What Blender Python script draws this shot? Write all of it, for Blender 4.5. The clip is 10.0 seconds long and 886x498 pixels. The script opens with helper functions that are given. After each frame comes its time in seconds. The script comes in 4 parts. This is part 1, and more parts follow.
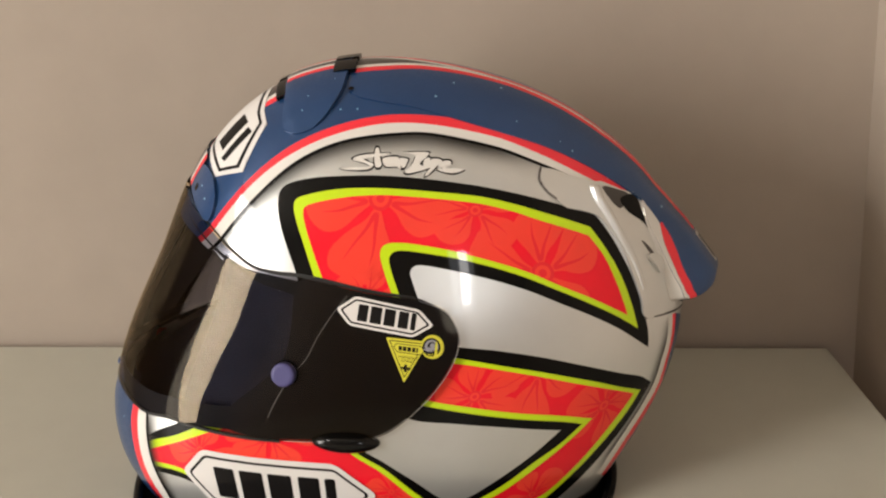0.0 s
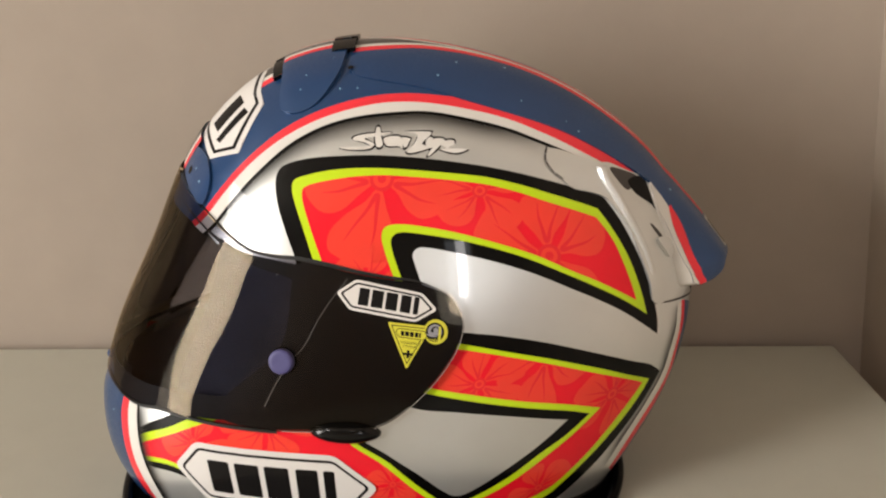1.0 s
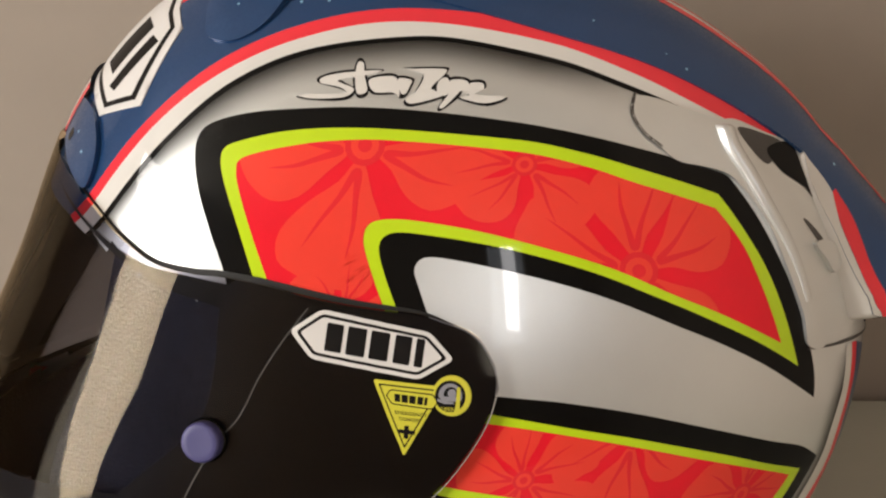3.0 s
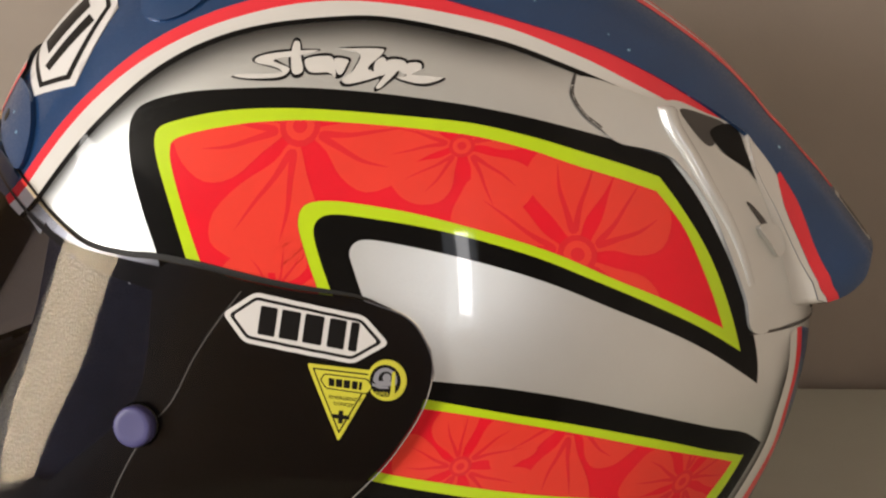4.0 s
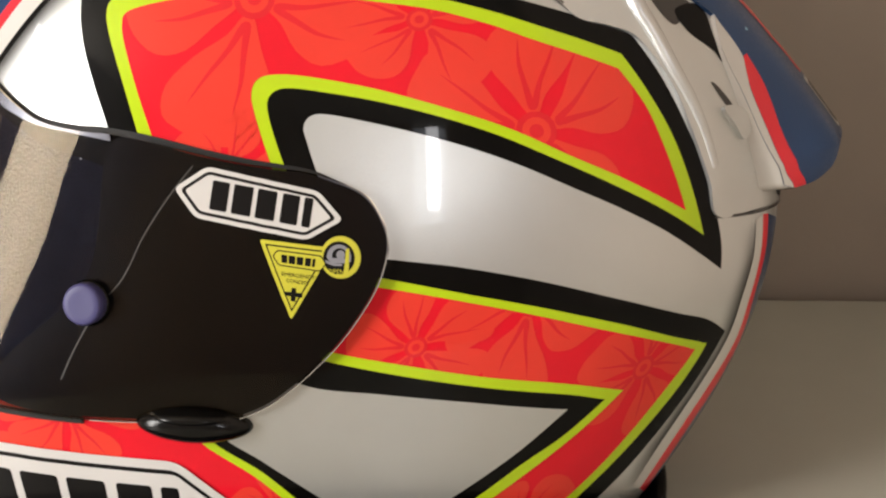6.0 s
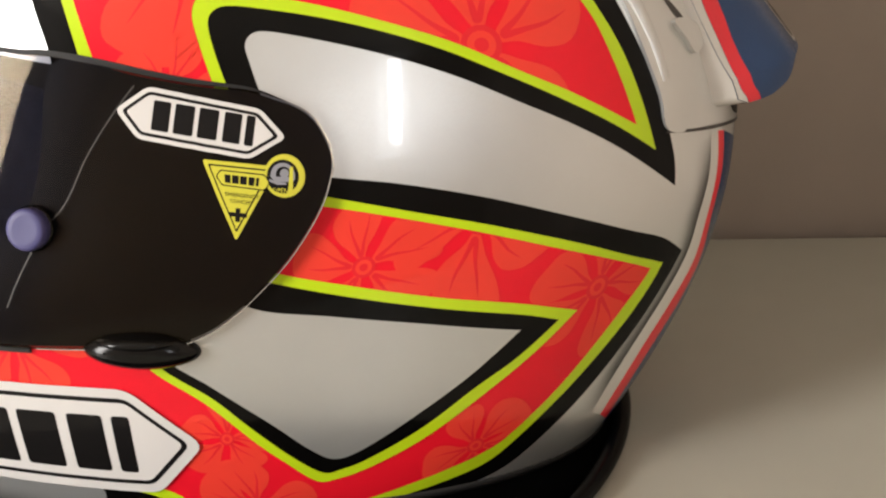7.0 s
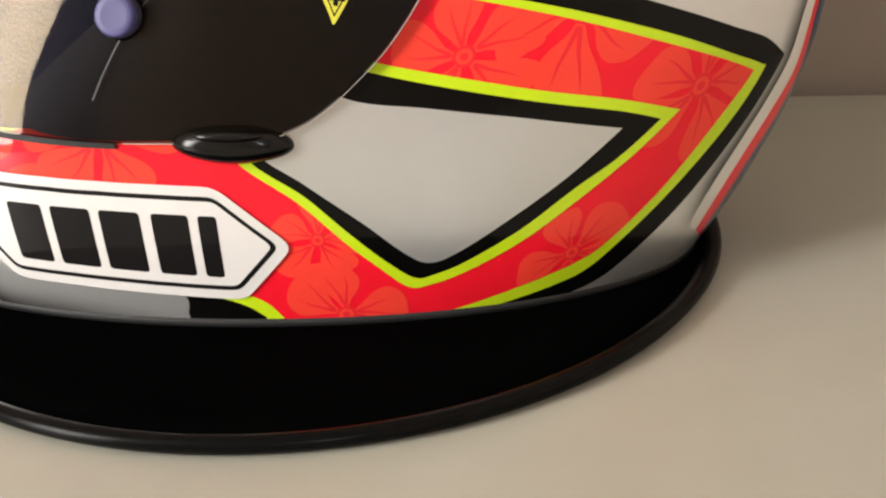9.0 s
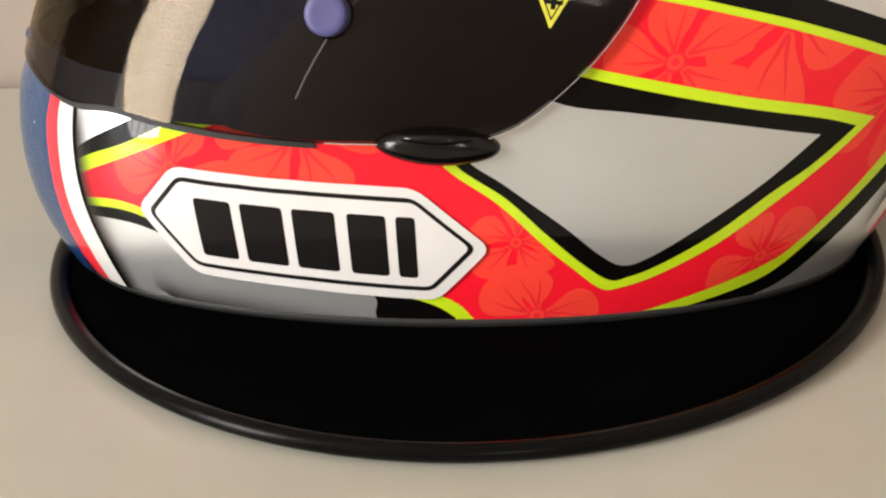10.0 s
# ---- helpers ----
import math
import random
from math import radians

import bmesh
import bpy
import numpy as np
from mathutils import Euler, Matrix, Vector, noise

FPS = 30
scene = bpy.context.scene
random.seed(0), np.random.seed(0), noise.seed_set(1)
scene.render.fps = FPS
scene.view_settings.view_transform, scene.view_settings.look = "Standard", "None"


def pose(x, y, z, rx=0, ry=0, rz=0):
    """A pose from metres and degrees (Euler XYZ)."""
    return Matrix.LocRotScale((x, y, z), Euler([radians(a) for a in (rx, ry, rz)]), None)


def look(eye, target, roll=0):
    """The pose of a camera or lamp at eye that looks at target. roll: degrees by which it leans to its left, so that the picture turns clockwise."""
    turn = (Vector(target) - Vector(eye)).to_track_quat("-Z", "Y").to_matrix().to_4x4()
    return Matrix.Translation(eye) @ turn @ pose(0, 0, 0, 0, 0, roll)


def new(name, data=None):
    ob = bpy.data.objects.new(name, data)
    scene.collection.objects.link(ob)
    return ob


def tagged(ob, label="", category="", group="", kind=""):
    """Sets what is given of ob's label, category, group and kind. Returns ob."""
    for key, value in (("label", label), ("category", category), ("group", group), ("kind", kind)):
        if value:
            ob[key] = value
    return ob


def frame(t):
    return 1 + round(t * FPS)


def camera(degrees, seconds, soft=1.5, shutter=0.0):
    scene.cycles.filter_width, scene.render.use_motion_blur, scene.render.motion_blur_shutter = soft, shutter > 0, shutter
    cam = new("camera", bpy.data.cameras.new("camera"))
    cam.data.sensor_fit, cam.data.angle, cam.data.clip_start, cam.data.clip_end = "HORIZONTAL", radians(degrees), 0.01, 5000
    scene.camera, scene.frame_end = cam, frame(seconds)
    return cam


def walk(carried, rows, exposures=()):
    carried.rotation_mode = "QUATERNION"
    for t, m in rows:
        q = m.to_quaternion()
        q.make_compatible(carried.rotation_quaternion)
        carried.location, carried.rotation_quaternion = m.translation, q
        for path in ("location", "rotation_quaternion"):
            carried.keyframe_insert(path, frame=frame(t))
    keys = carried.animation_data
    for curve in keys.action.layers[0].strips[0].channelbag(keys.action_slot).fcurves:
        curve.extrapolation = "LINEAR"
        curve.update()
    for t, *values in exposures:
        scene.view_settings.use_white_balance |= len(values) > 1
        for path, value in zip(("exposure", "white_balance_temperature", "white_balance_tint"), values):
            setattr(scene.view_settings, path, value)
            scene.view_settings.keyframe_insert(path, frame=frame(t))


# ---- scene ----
cam = camera(30.0, 10.0, soft=2.2)
# seconds, eye, yaw, pitch, roll
PATH = [
    (0, 0.0912, -0.0630, 0.5518, 6.171, -25.285, -2.872),
    (0.5, 0.0556, -0.0771, 0.5189, 3.763, -23.714, -2.342),
    (1, 0.0714, -0.0537, 0.5064, 5.004, -23.537, -2.518),
    (1.5, 0.0728, 0.0493, 0.4683, 5.894, -23.868, -2.870),
    (2, 0.0647, 0.1644, 0.4212, 6.679, -24.148, -2.966),
    (2.2, 0.0712, 0.2029, 0.4057, 8.123, -24.011, -3.406),
    (3.3, 0.0637, 0.2631, 0.3692, 8.204, -23.118, -3.735),
    (3.5, 0.0683, 0.2661, 0.3720, 8.154, -23.559, -3.555),
    (4, 0.0842, 0.2677, 0.3646, 8.232, -23.507, -3.542),
    (4.5, 0.0924, 0.2681, 0.3520, 8.361, -23.476, -3.217),
    (5, 0.0953, 0.2658, 0.3482, 8.550, -24.066, -2.600),
    (5.5, 0.0960, 0.2661, 0.3401, 8.656, -24.248, -2.890),
    (7, 0.1210, 0.2647, 0.3003, 9.409, -23.956, -4.587),
    (7.5, 0.1329, 0.2609, 0.2772, 10.526, -23.606, -5.137),
    (8, 0.1217, 0.2618, 0.2568, 10.009, -23.662, -4.625),
    (8.5, 0.1098, 0.2581, 0.2452, 9.901, -23.979, -4.574),
    (9, 0.0827, 0.2477, 0.2365, 8.796, -23.797, -3.919),
    (9.5, 0.0379, 0.2405, 0.2379, 7.129, -23.777, -3.111),
    (10, -0.0166, 0.2464, 0.2562, 4.273, -25.843, -1.439),
]
walk(cam, [(t, pose(x, y, z, 0, 0, yaw) @ pose(0, 0, 0, 90 + pitch) @ pose(0, 0, 0, 0, 0, roll)) for t, x, y, z, yaw, pitch, roll in PATH], exposures=[(0, 0.27, 6430, 11.5), (2.0, 0.24, 6350, 11.5), (3.5, 0.11, 6300, 11.5), (4.5, 0.19, 6260, 11.5), (5.5, 0.29, 6220, 11.5), (7.0, 0.45, 6220, 11.5), (8.5, 0.74, 6220, 11.5), (10, 0.74, 6120, 11.5)])

# ---- light ----
world = bpy.data.worlds.new("world")
scene.world = world
world.use_nodes = True
world.node_tree.nodes["Background"].inputs[0].default_value = (0.9, 0.95, 1.0, 1)
world.node_tree.nodes["Background"].inputs[1].default_value = 0.04
scene.view_settings.exposure = 0.0


def area_lamp(name, eye, target, sx, sy, power, color):
    data = bpy.data.lights.new(name, "AREA")
    data.shape, data.size, data.size_y, data.energy, data.color = "RECTANGLE", sx, sy, power, color
    ob = new(name, data)
    ob.matrix_world = look(eye, target)
    return ob


# daylight through the blind of the tall side window, and through the gap of the far one
area_lamp("side_window_daylight", (-2.24, -0.65, 0.75), (-0.2, 0.3, 0.2), 1.05, 1.70, 78, (1.0, 0.935, 0.84))
area_lamp("far_window_daylight", (0.60, -1.86, 1.18), (0.05, 0.7, 0.15), 0.08, 0.84, 3.0, (1.0, 0.96, 0.92))


# ---- materials ----
def shader(name, color, rough=0.5, metal=0.0, coat=0.0, scale=60.0, vary=0.06, bump=0.0, bump_scale=300.0, spec=0.5):
    """A principled surface with colour variation at two scales and fine relief."""
    mat = bpy.data.materials.new(name)
    mat.use_nodes = True
    nt = mat.node_tree
    p = nt.nodes["Principled BSDF"]
    p.inputs["Roughness"].default_value, p.inputs["Metallic"].default_value = rough, metal
    p.inputs["Coat Weight"].default_value, p.inputs["Coat Roughness"].default_value = coat, 0.03
    p.inputs["Specular IOR Level"].default_value = spec
    tc = nt.nodes.new("ShaderNodeTexCoord")
    big, fine = nt.nodes.new("ShaderNodeTexNoise"), nt.nodes.new("ShaderNodeTexNoise")
    big.inputs["Scale"].default_value, fine.inputs["Scale"].default_value = scale * 0.08, scale
    big.inputs["Detail"].default_value = fine.inputs["Detail"].default_value = 4
    mix = nt.nodes.new("ShaderNodeMath")
    mix.operation = "ADD"
    hsv = nt.nodes.new("ShaderNodeHueSaturation")
    hsv.inputs["Color"].default_value = (*color, 1)
    ramp = nt.nodes.new("ShaderNodeMapRange")
    ramp.inputs["From Min"].default_value, ramp.inputs["From Max"].default_value = 0.6, 1.4
    ramp.inputs["To Min"].default_value, ramp.inputs["To Max"].default_value = 1 - vary, 1 + vary
    for node in (big, fine):
        nt.links.new(tc.outputs["Object"], node.inputs["Vector"])
    nt.links.new(big.outputs["Fac"], mix.inputs[0])
    nt.links.new(fine.outputs["Fac"], mix.inputs[1])
    nt.links.new(mix.outputs[0], ramp.inputs["Value"])
    nt.links.new(ramp.outputs["Result"], hsv.inputs["Value"])
    nt.links.new(hsv.outputs["Color"], p.inputs["Base Color"])
    if bump:
        grain = nt.nodes.new("ShaderNodeTexNoise")
        grain.inputs["Scale"].default_value, grain.inputs["Detail"].default_value = bump_scale, 5
        relief = nt.nodes.new("ShaderNodeBump")
        relief.inputs["Strength"].default_value, relief.inputs["Distance"].default_value = bump, 0.001
        nt.links.new(tc.outputs["Object"], grain.inputs["Vector"])
        nt.links.new(grain.outputs["Fac"], relief.inputs["Height"])
        nt.links.new(relief.outputs["Normal"], p.inputs["Normal"])
    return mat


def flake(mat, scale, amount):
    """Metal flakes: small cells that catch the light each at its own angle."""
    nt = mat.node_tree
    p = nt.nodes["Principled BSDF"]
    tc = nt.nodes.new("ShaderNodeTexCoord")
    cells = nt.nodes.new("ShaderNodeTexVoronoi")
    cells.inputs["Scale"].default_value = scale
    geo = nt.nodes.new("ShaderNodeNewGeometry")
    sub, mul, add = (nt.nodes.new("ShaderNodeVectorMath") for _ in range(3))
    sub.operation, mul.operation, add.operation = "SUBTRACT", "SCALE", "ADD"
    sub.inputs[1].default_value = (0.5, 0.5, 0.5)
    mul.inputs["Scale"].default_value = amount
    norm = nt.nodes.new("ShaderNodeVectorMath")
    norm.operation = "NORMALIZE"
    nt.links.new(tc.outputs["Object"], cells.inputs["Vector"])
    nt.links.new(cells.outputs["Color"], sub.inputs[0])
    nt.links.new(sub.outputs[0], mul.inputs[0])
    nt.links.new(geo.outputs["Normal"], add.inputs[0])
    nt.links.new(mul.outputs[0], add.inputs[1])
    nt.links.new(add.outputs[0], norm.inputs[0])
    nt.links.new(norm.outputs[0], p.inputs["Normal"])
    return mat


M_WALL = shader("painted_wall", (0.40, 0.338, 0.280), 0.75, vary=0.05, scale=30, bump=0.15, bump_scale=220)
M_CEIL = shader("ceiling_paint", (0.62, 0.59, 0.53), 0.9, vary=0.03, scale=20)
M_FLOOR = shader("wood_floor", (0.22, 0.13, 0.075), 0.45, vary=0.2, scale=25)
M_TABLE = shader("cream_laminate", (0.482, 0.474, 0.402), 0.38, vary=0.04, scale=40, bump=0.05, bump_scale=500)
M_PLATE = shader("black_felt_matt", (0.0015, 0.0015, 0.0015), 0.95, vary=0.3, scale=60, spec=0.0)
M_RIM = shader("black_lacquer", (0.003, 0.003, 0.003), 0.25, vary=0.3, scale=60, spec=0.10)
M_SILVER = flake(shader("silver_metallic_paint", (0.79, 0.81, 0.80), 0.35, 0.75, coat=1.0, vary=0.03), 2600, 0.045)
M_BLACK = shader("black_gloss_paint", (0.0030, 0.0028, 0.0026), 0.4, coat=0.38, vary=0.2, spec=0.04)
M_YELLOW = shader("fluorescent_yellow_paint", (0.62, 0.86, 0.01), 0.35, coat=1.0, vary=0.03, spec=0.08)
M_RED = shader("fluorescent_red_paint", (0.98, 0.012, 0.030), 0.35, coat=0.6, vary=0.04, spec=0.08)
M_PETAL = shader("fluorescent_orange_paint", (1.0, 0.064, 0.040), 0.35, coat=0.6, vary=0.05, spec=0.08)
M_VEIN = shader("deep_red_paint", (0.92, 0.026, 0.036), 0.35, coat=0.6, vary=0.05, spec=0.08)
M_PINK = shader("fluorescent_pink_red_line", (0.95, 0.04, 0.06), 0.35, coat=1.0, vary=0.03, spec=0.08)
M_WHITE = shader("white_gloss_paint", (0.80, 0.78, 0.74), 0.35, coat=1.0, vary=0.02, spec=0.08)
M_BLUE = flake(shader("blue_flake_paint", (0.013, 0.060, 0.180), 0.30, 0.30, coat=0.7, vary=0.08), 1400, 0.10)


def painted_sparkle(mat, scale, share, color):
    """A few single flakes in the paint, their glint put into the base colour."""
    nt = mat.node_tree
    p = nt.nodes["Principled BSDF"]
    tc, cells, pick = nt.nodes.new("ShaderNodeTexCoord"), nt.nodes.new("ShaderNodeTexVoronoi"), nt.nodes.new("ShaderNodeSeparateColor")
    cells.inputs["Scale"].default_value = scale
    near, rare, both, mix = nt.nodes.new("ShaderNodeMath"), nt.nodes.new("ShaderNodeMath"), nt.nodes.new("ShaderNodeMath"), nt.nodes.new("ShaderNodeMix")
    near.operation, rare.operation, both.operation = "LESS_THAN", "LESS_THAN", "MULTIPLY"
    near.inputs[1].default_value, rare.inputs[1].default_value = 0.30, share
    mix.data_type = "RGBA"
    old = p.inputs["Base Color"].links[0].from_socket
    nt.links.new(tc.outputs["Object"], cells.inputs["Vector"])
    nt.links.new(cells.outputs["Distance"], near.inputs[0])
    nt.links.new(cells.outputs["Color"], pick.inputs[0])
    nt.links.new(pick.outputs[0], rare.inputs[0])
    nt.links.new(near.outputs[0], both.inputs[0])
    nt.links.new(rare.outputs[0], both.inputs[1])
    nt.links.new(both.outputs[0], mix.inputs["Factor"])
    nt.links.new(old, mix.inputs[6])
    mix.inputs[7].default_value = (*color, 1)
    nt.links.new(mix.outputs[2], p.inputs["Base Color"])
    return mat


painted_sparkle(M_BLUE, 420, 0.010, (0.25, 0.50, 0.75))
M_GREY = shader("dark_grey_paint", (0.05, 0.045, 0.042), 0.4, coat=0.6, vary=0.1)
M_GREY_DRAWN = shader("grey_print", (0.32, 0.32, 0.36), 0.5, vary=0.05)
M_VINYL = shader("white_vinyl_sticker", (0.82, 0.80, 0.78), 0.4, coat=0.5, vary=0.02)
M_INK = shader("black_ink", (0.008, 0.007, 0.007), 0.5, coat=0.3, vary=0.1, spec=0.1)
M_TAG = shader("yellow_vinyl_sticker", (0.74, 0.70, 0.05), 0.4, coat=0.5, vary=0.03)
M_PLASTIC = shader("black_plastic", (0.004, 0.004, 0.004), 0.18, vary=0.2, spec=0.35)
M_BASE = shader("matt_black_base_plastic", (0.011, 0.011, 0.013), 0.45, vary=0.3, scale=120)
M_KNOB = shader("violet_blue_plastic", (0.078, 0.074, 0.215), 0.45, vary=0.06)
M_LINER = shader("dark_blue_liner_fabric", (0.054, 0.060, 0.088), 0.95, vary=0.3, scale=400, bump=0.4, bump_scale=900)
M_RUBBER = shader("black_rubber", (0.012, 0.012, 0.012), 0.6, vary=0.1)
M_EDGE_GLINT = shader("painted_edge_highlight", (0.75, 0.74, 0.72), 0.12, 0.6, coat=1.0, vary=0.04)
M_FILM = shader("clear_film_edge", (0.10, 0.098, 0.095), 0.3, vary=0.1)
M_CURTAIN = shader("pale_curtain", (0.70, 0.62, 0.50), 0.9, vary=0.08, scale=80)


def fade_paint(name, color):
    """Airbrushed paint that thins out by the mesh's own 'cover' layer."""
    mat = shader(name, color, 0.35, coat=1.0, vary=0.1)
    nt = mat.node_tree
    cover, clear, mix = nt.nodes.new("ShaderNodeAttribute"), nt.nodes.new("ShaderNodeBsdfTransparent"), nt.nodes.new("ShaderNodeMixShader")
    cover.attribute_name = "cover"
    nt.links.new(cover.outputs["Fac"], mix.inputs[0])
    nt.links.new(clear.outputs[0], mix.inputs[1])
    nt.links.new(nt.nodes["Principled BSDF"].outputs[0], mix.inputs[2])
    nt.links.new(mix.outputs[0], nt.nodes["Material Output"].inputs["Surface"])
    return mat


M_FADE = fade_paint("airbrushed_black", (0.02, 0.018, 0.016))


def glow(name, color, strength):
    mat = bpy.data.materials.new(name)
    mat.use_nodes = True
    nt = mat.node_tree
    p = nt.nodes["Principled BSDF"]
    p.inputs["Base Color"].default_value = (*color, 1)
    p.inputs["Emission Color"].default_value = (*color, 1)
    p.inputs["Emission Strength"].default_value = strength
    return mat


M_SKYGLOW = glow("daylight_outside", (0.9, 0.95, 1.0), 2.0)


def smoke_glass(name, tint, gloss):
    mat = bpy.data.materials.new(name)
    mat.use_nodes = True
    nt = mat.node_tree
    nt.nodes.remove(nt.nodes["Principled BSDF"])
    clear, shine, mix = nt.nodes.new("ShaderNodeBsdfTransparent"), nt.nodes.new("ShaderNodeBsdfGlossy"), nt.nodes.new("ShaderNodeMixShader")
    fres = nt.nodes.new("ShaderNodeFresnel")
    fres.inputs["IOR"].default_value = gloss
    clear.inputs["Color"].default_value = (*tint, 1)
    shine.inputs["Roughness"].default_value = 0.04
    shine.inputs["Color"].default_value = (0.95, 0.80, 0.58, 1)
    nt.links.new(fres.outputs[0], mix.inputs[0])
    nt.links.new(clear.outputs[0], mix.inputs[1])
    nt.links.new(shine.outputs[0], mix.inputs[2])
    nt.links.new(mix.outputs[0], nt.nodes["Material Output"].inputs["Surface"])
    return mat


M_SMOKE = smoke_glass("dark_smoke_visor", (0.46, 0.46, 0.50), 1.38)


# ---- mesh helpers ----
def part(name, bm, material, parent=None, label="", smooth=True):
    me = bpy.data.meshes.new(name)
    layer = bm.verts.layers.float_vector.get("facing")
    facing = [v[layer].normalized() if v[layer].length > 0.1 else Vector((0, 0, 0)) for v in bm.verts] if layer else None
    bm.to_mesh(me)
    bm.free()
    for poly in me.polygons:
        poly.use_smooth = smooth
    me.materials.append(material)
    if facing:
        me.attributes.remove(me.attributes["facing"])
        me.normals_split_custom_set_from_vertices(facing)
    ob = new(name, me)
    ob.parent = parent
    if label:
        tagged(ob, label)
    return ob


def box(x0, x1, y0, y1, z0, z1, bevel=0.0):
    bm = bmesh.new()
    bmesh.ops.create_cube(bm, size=1)
    bmesh.ops.scale(bm, vec=(x1 - x0, y1 - y0, z1 - z0), verts=bm.verts)
    bmesh.ops.translate(bm, vec=((x0 + x1) / 2, (y0 + y1) / 2, (z0 + z1) / 2), verts=bm.verts)
    if bevel:
        bmesh.ops.bevel(bm, geom=list(bm.edges), offset=bevel, segments=3, affect="EDGES", profile=0.5)
    return bm


def lathe(profile, steps=128, cx=0.0, cy=0.0, caps=True):
    """A turned solid: profile of (radius, z) about the upright axis at cx, cy."""
    bm = bmesh.new()
    rings = []
    for r, z in profile:
        rings.append([bm.verts.new((cx + r * math.cos(2 * math.pi * k / steps), cy + r * math.sin(2 * math.pi * k / steps), z)) for k in range(steps)])
    for a, b in zip(rings, rings[1:]):
        for k in range(steps):
            bm.faces.new((a[k], a[(k + 1) % steps], b[(k + 1) % steps], b[k]))
    if caps:
        bm.faces.new(rings[0][::-1])
        bm.faces.new(rings[-1])
    bmesh.ops.recalc_face_normals(bm, faces=bm.faces)
    return bm


# ---- the room ----
TOP = -0.002          # table top
FLOOR, CEIL = -0.75, 1.70
BACK, RIGHT, LEFT, FRONT, EAST = 0.952, 0.262, -2.3, -1.9, 1.3
def struct(name, bm, mat, label, category):
    return tagged(part(name, bm, mat, smooth=False), label, category, kind="structure")


def slab(outline, z0, z1, bevel=0.0):
    """An upright prism over a flat outline."""
    bm = bmesh.new()
    low, high = [bm.verts.new((x, y, z0)) for x, y in outline], [bm.verts.new((x, y, z1)) for x, y in outline]
    bm.faces.new(low[::-1])
    bm.faces.new(high)
    for k in range(len(outline)):
        n = (k + 1) % len(outline)
        bm.faces.new((low[k], low[n], high[n], high[k]))
    if bevel:
        bmesh.ops.bevel(bm, geom=list(bm.edges), offset=bevel, segments=3, affect="EDGES", profile=0.5)
    return bm


struct("wall_north", box(LEFT, RIGHT + 0.1, BACK, BACK + 0.1, FLOOR, CEIL), M_WALL, "taupe beige painted plain wall behind the table", "wall")
struct("wall_east", slab([(RIGHT, BACK), (0.455, 0.26), (EAST, 0.26), (EAST, BACK)], FLOOR, CEIL), M_WALL, "taupe beige painted wall beside the table", "wall")
struct("wall_east_far", box(EAST, EAST + 0.1, FRONT - 0.1, BACK, FLOOR, CEIL), M_WALL, "taupe beige painted wall", "wall")
# south wall with the narrow window, west wall with the tall one, both cut through
struct("wall_south", box(LEFT, 0.48, FRONT - 0.1, FRONT, FLOOR, CEIL), M_WALL, "taupe beige painted wall beside the narrow window", "wall")
struct("wall_south_side", box(0.72, EAST, FRONT - 0.1, FRONT, FLOOR, CEIL), M_WALL, "taupe beige painted wall beside the narrow window", "wall")
struct("wall_south_sill", box(0.48, 0.72, FRONT - 0.1, FRONT, FLOOR, 0.74), M_WALL, "taupe beige painted wall under the window", "wall")
struct("wall_west", box(LEFT - 0.1, LEFT, -0.36, BACK + 0.1, FLOOR, CEIL), M_WALL, "taupe beige painted wall beside the window", "wall")
struct("wall_west_side", box(LEFT - 0.1, LEFT, FRONT - 0.1, -1.14, FLOOR, CEIL), M_WALL, "taupe beige painted wall beside the window", "wall")
struct("wall_west_sill", box(LEFT - 0.1, LEFT, -1.14, -0.36, FLOOR, -0.12), M_WALL, "taupe beige painted wall under the window", "wall")
struct("ceiling", box(LEFT - 0.1, EAST + 0.1, FRONT - 0.1, BACK + 0.1, CEIL, CEIL + 0.1), M_CEIL, "plain off-white ceiling", "ceiling")
struct("floor", box(LEFT - 0.1, EAST + 0.1, FRONT - 0.1, BACK + 0.1, FLOOR - 0.1, FLOOR), M_FLOOR, "brown wooden floor", "floor")
w1 = struct("window_1", box(LEFT - 0.08, LEFT - 0.07, -1.14, -0.36, -0.12, CEIL), M_SKYGLOW, "tall window with daylight behind vertical blind slats", "window")
for k in range(7):
    y = -1.12 + k * 0.125
    part("slat", box(LEFT + 0.055, LEFT + 0.06, y - 0.006, y + 0.006, -0.12, CEIL - 0.02), M_CURTAIN, w1, smooth=False)
w2 = struct("window_2", box(0.48, 0.72, FRONT - 0.08, FRONT - 0.07, 0.74, CEIL), M_SKYGLOW, "narrow bright window between drawn curtains", "window")

table = tagged(new("table"), "cream laminate table with a square top against the wall", "table")
table.location = (-0.5, 0.6, FLOOR)
def at_table(ob):
    ob.location = (0.5, -0.6, -FLOOR)
    return ob
at_table(part("tabletop", slab([(-1.25, 0.22), (0.440, 0.22), (0.242, 0.944), (-1.25, 0.944)], TOP - 0.03, TOP, 0.002), M_TABLE, table, smooth=False))
for lx in (-1.2, 0.17):
    for ly in (0.27, 0.85):
        at_table(part("leg", box(lx, lx + 0.05, ly, ly + 0.05, FLOOR, TOP - 0.03, 0.003), M_TABLE, table, smooth=False))

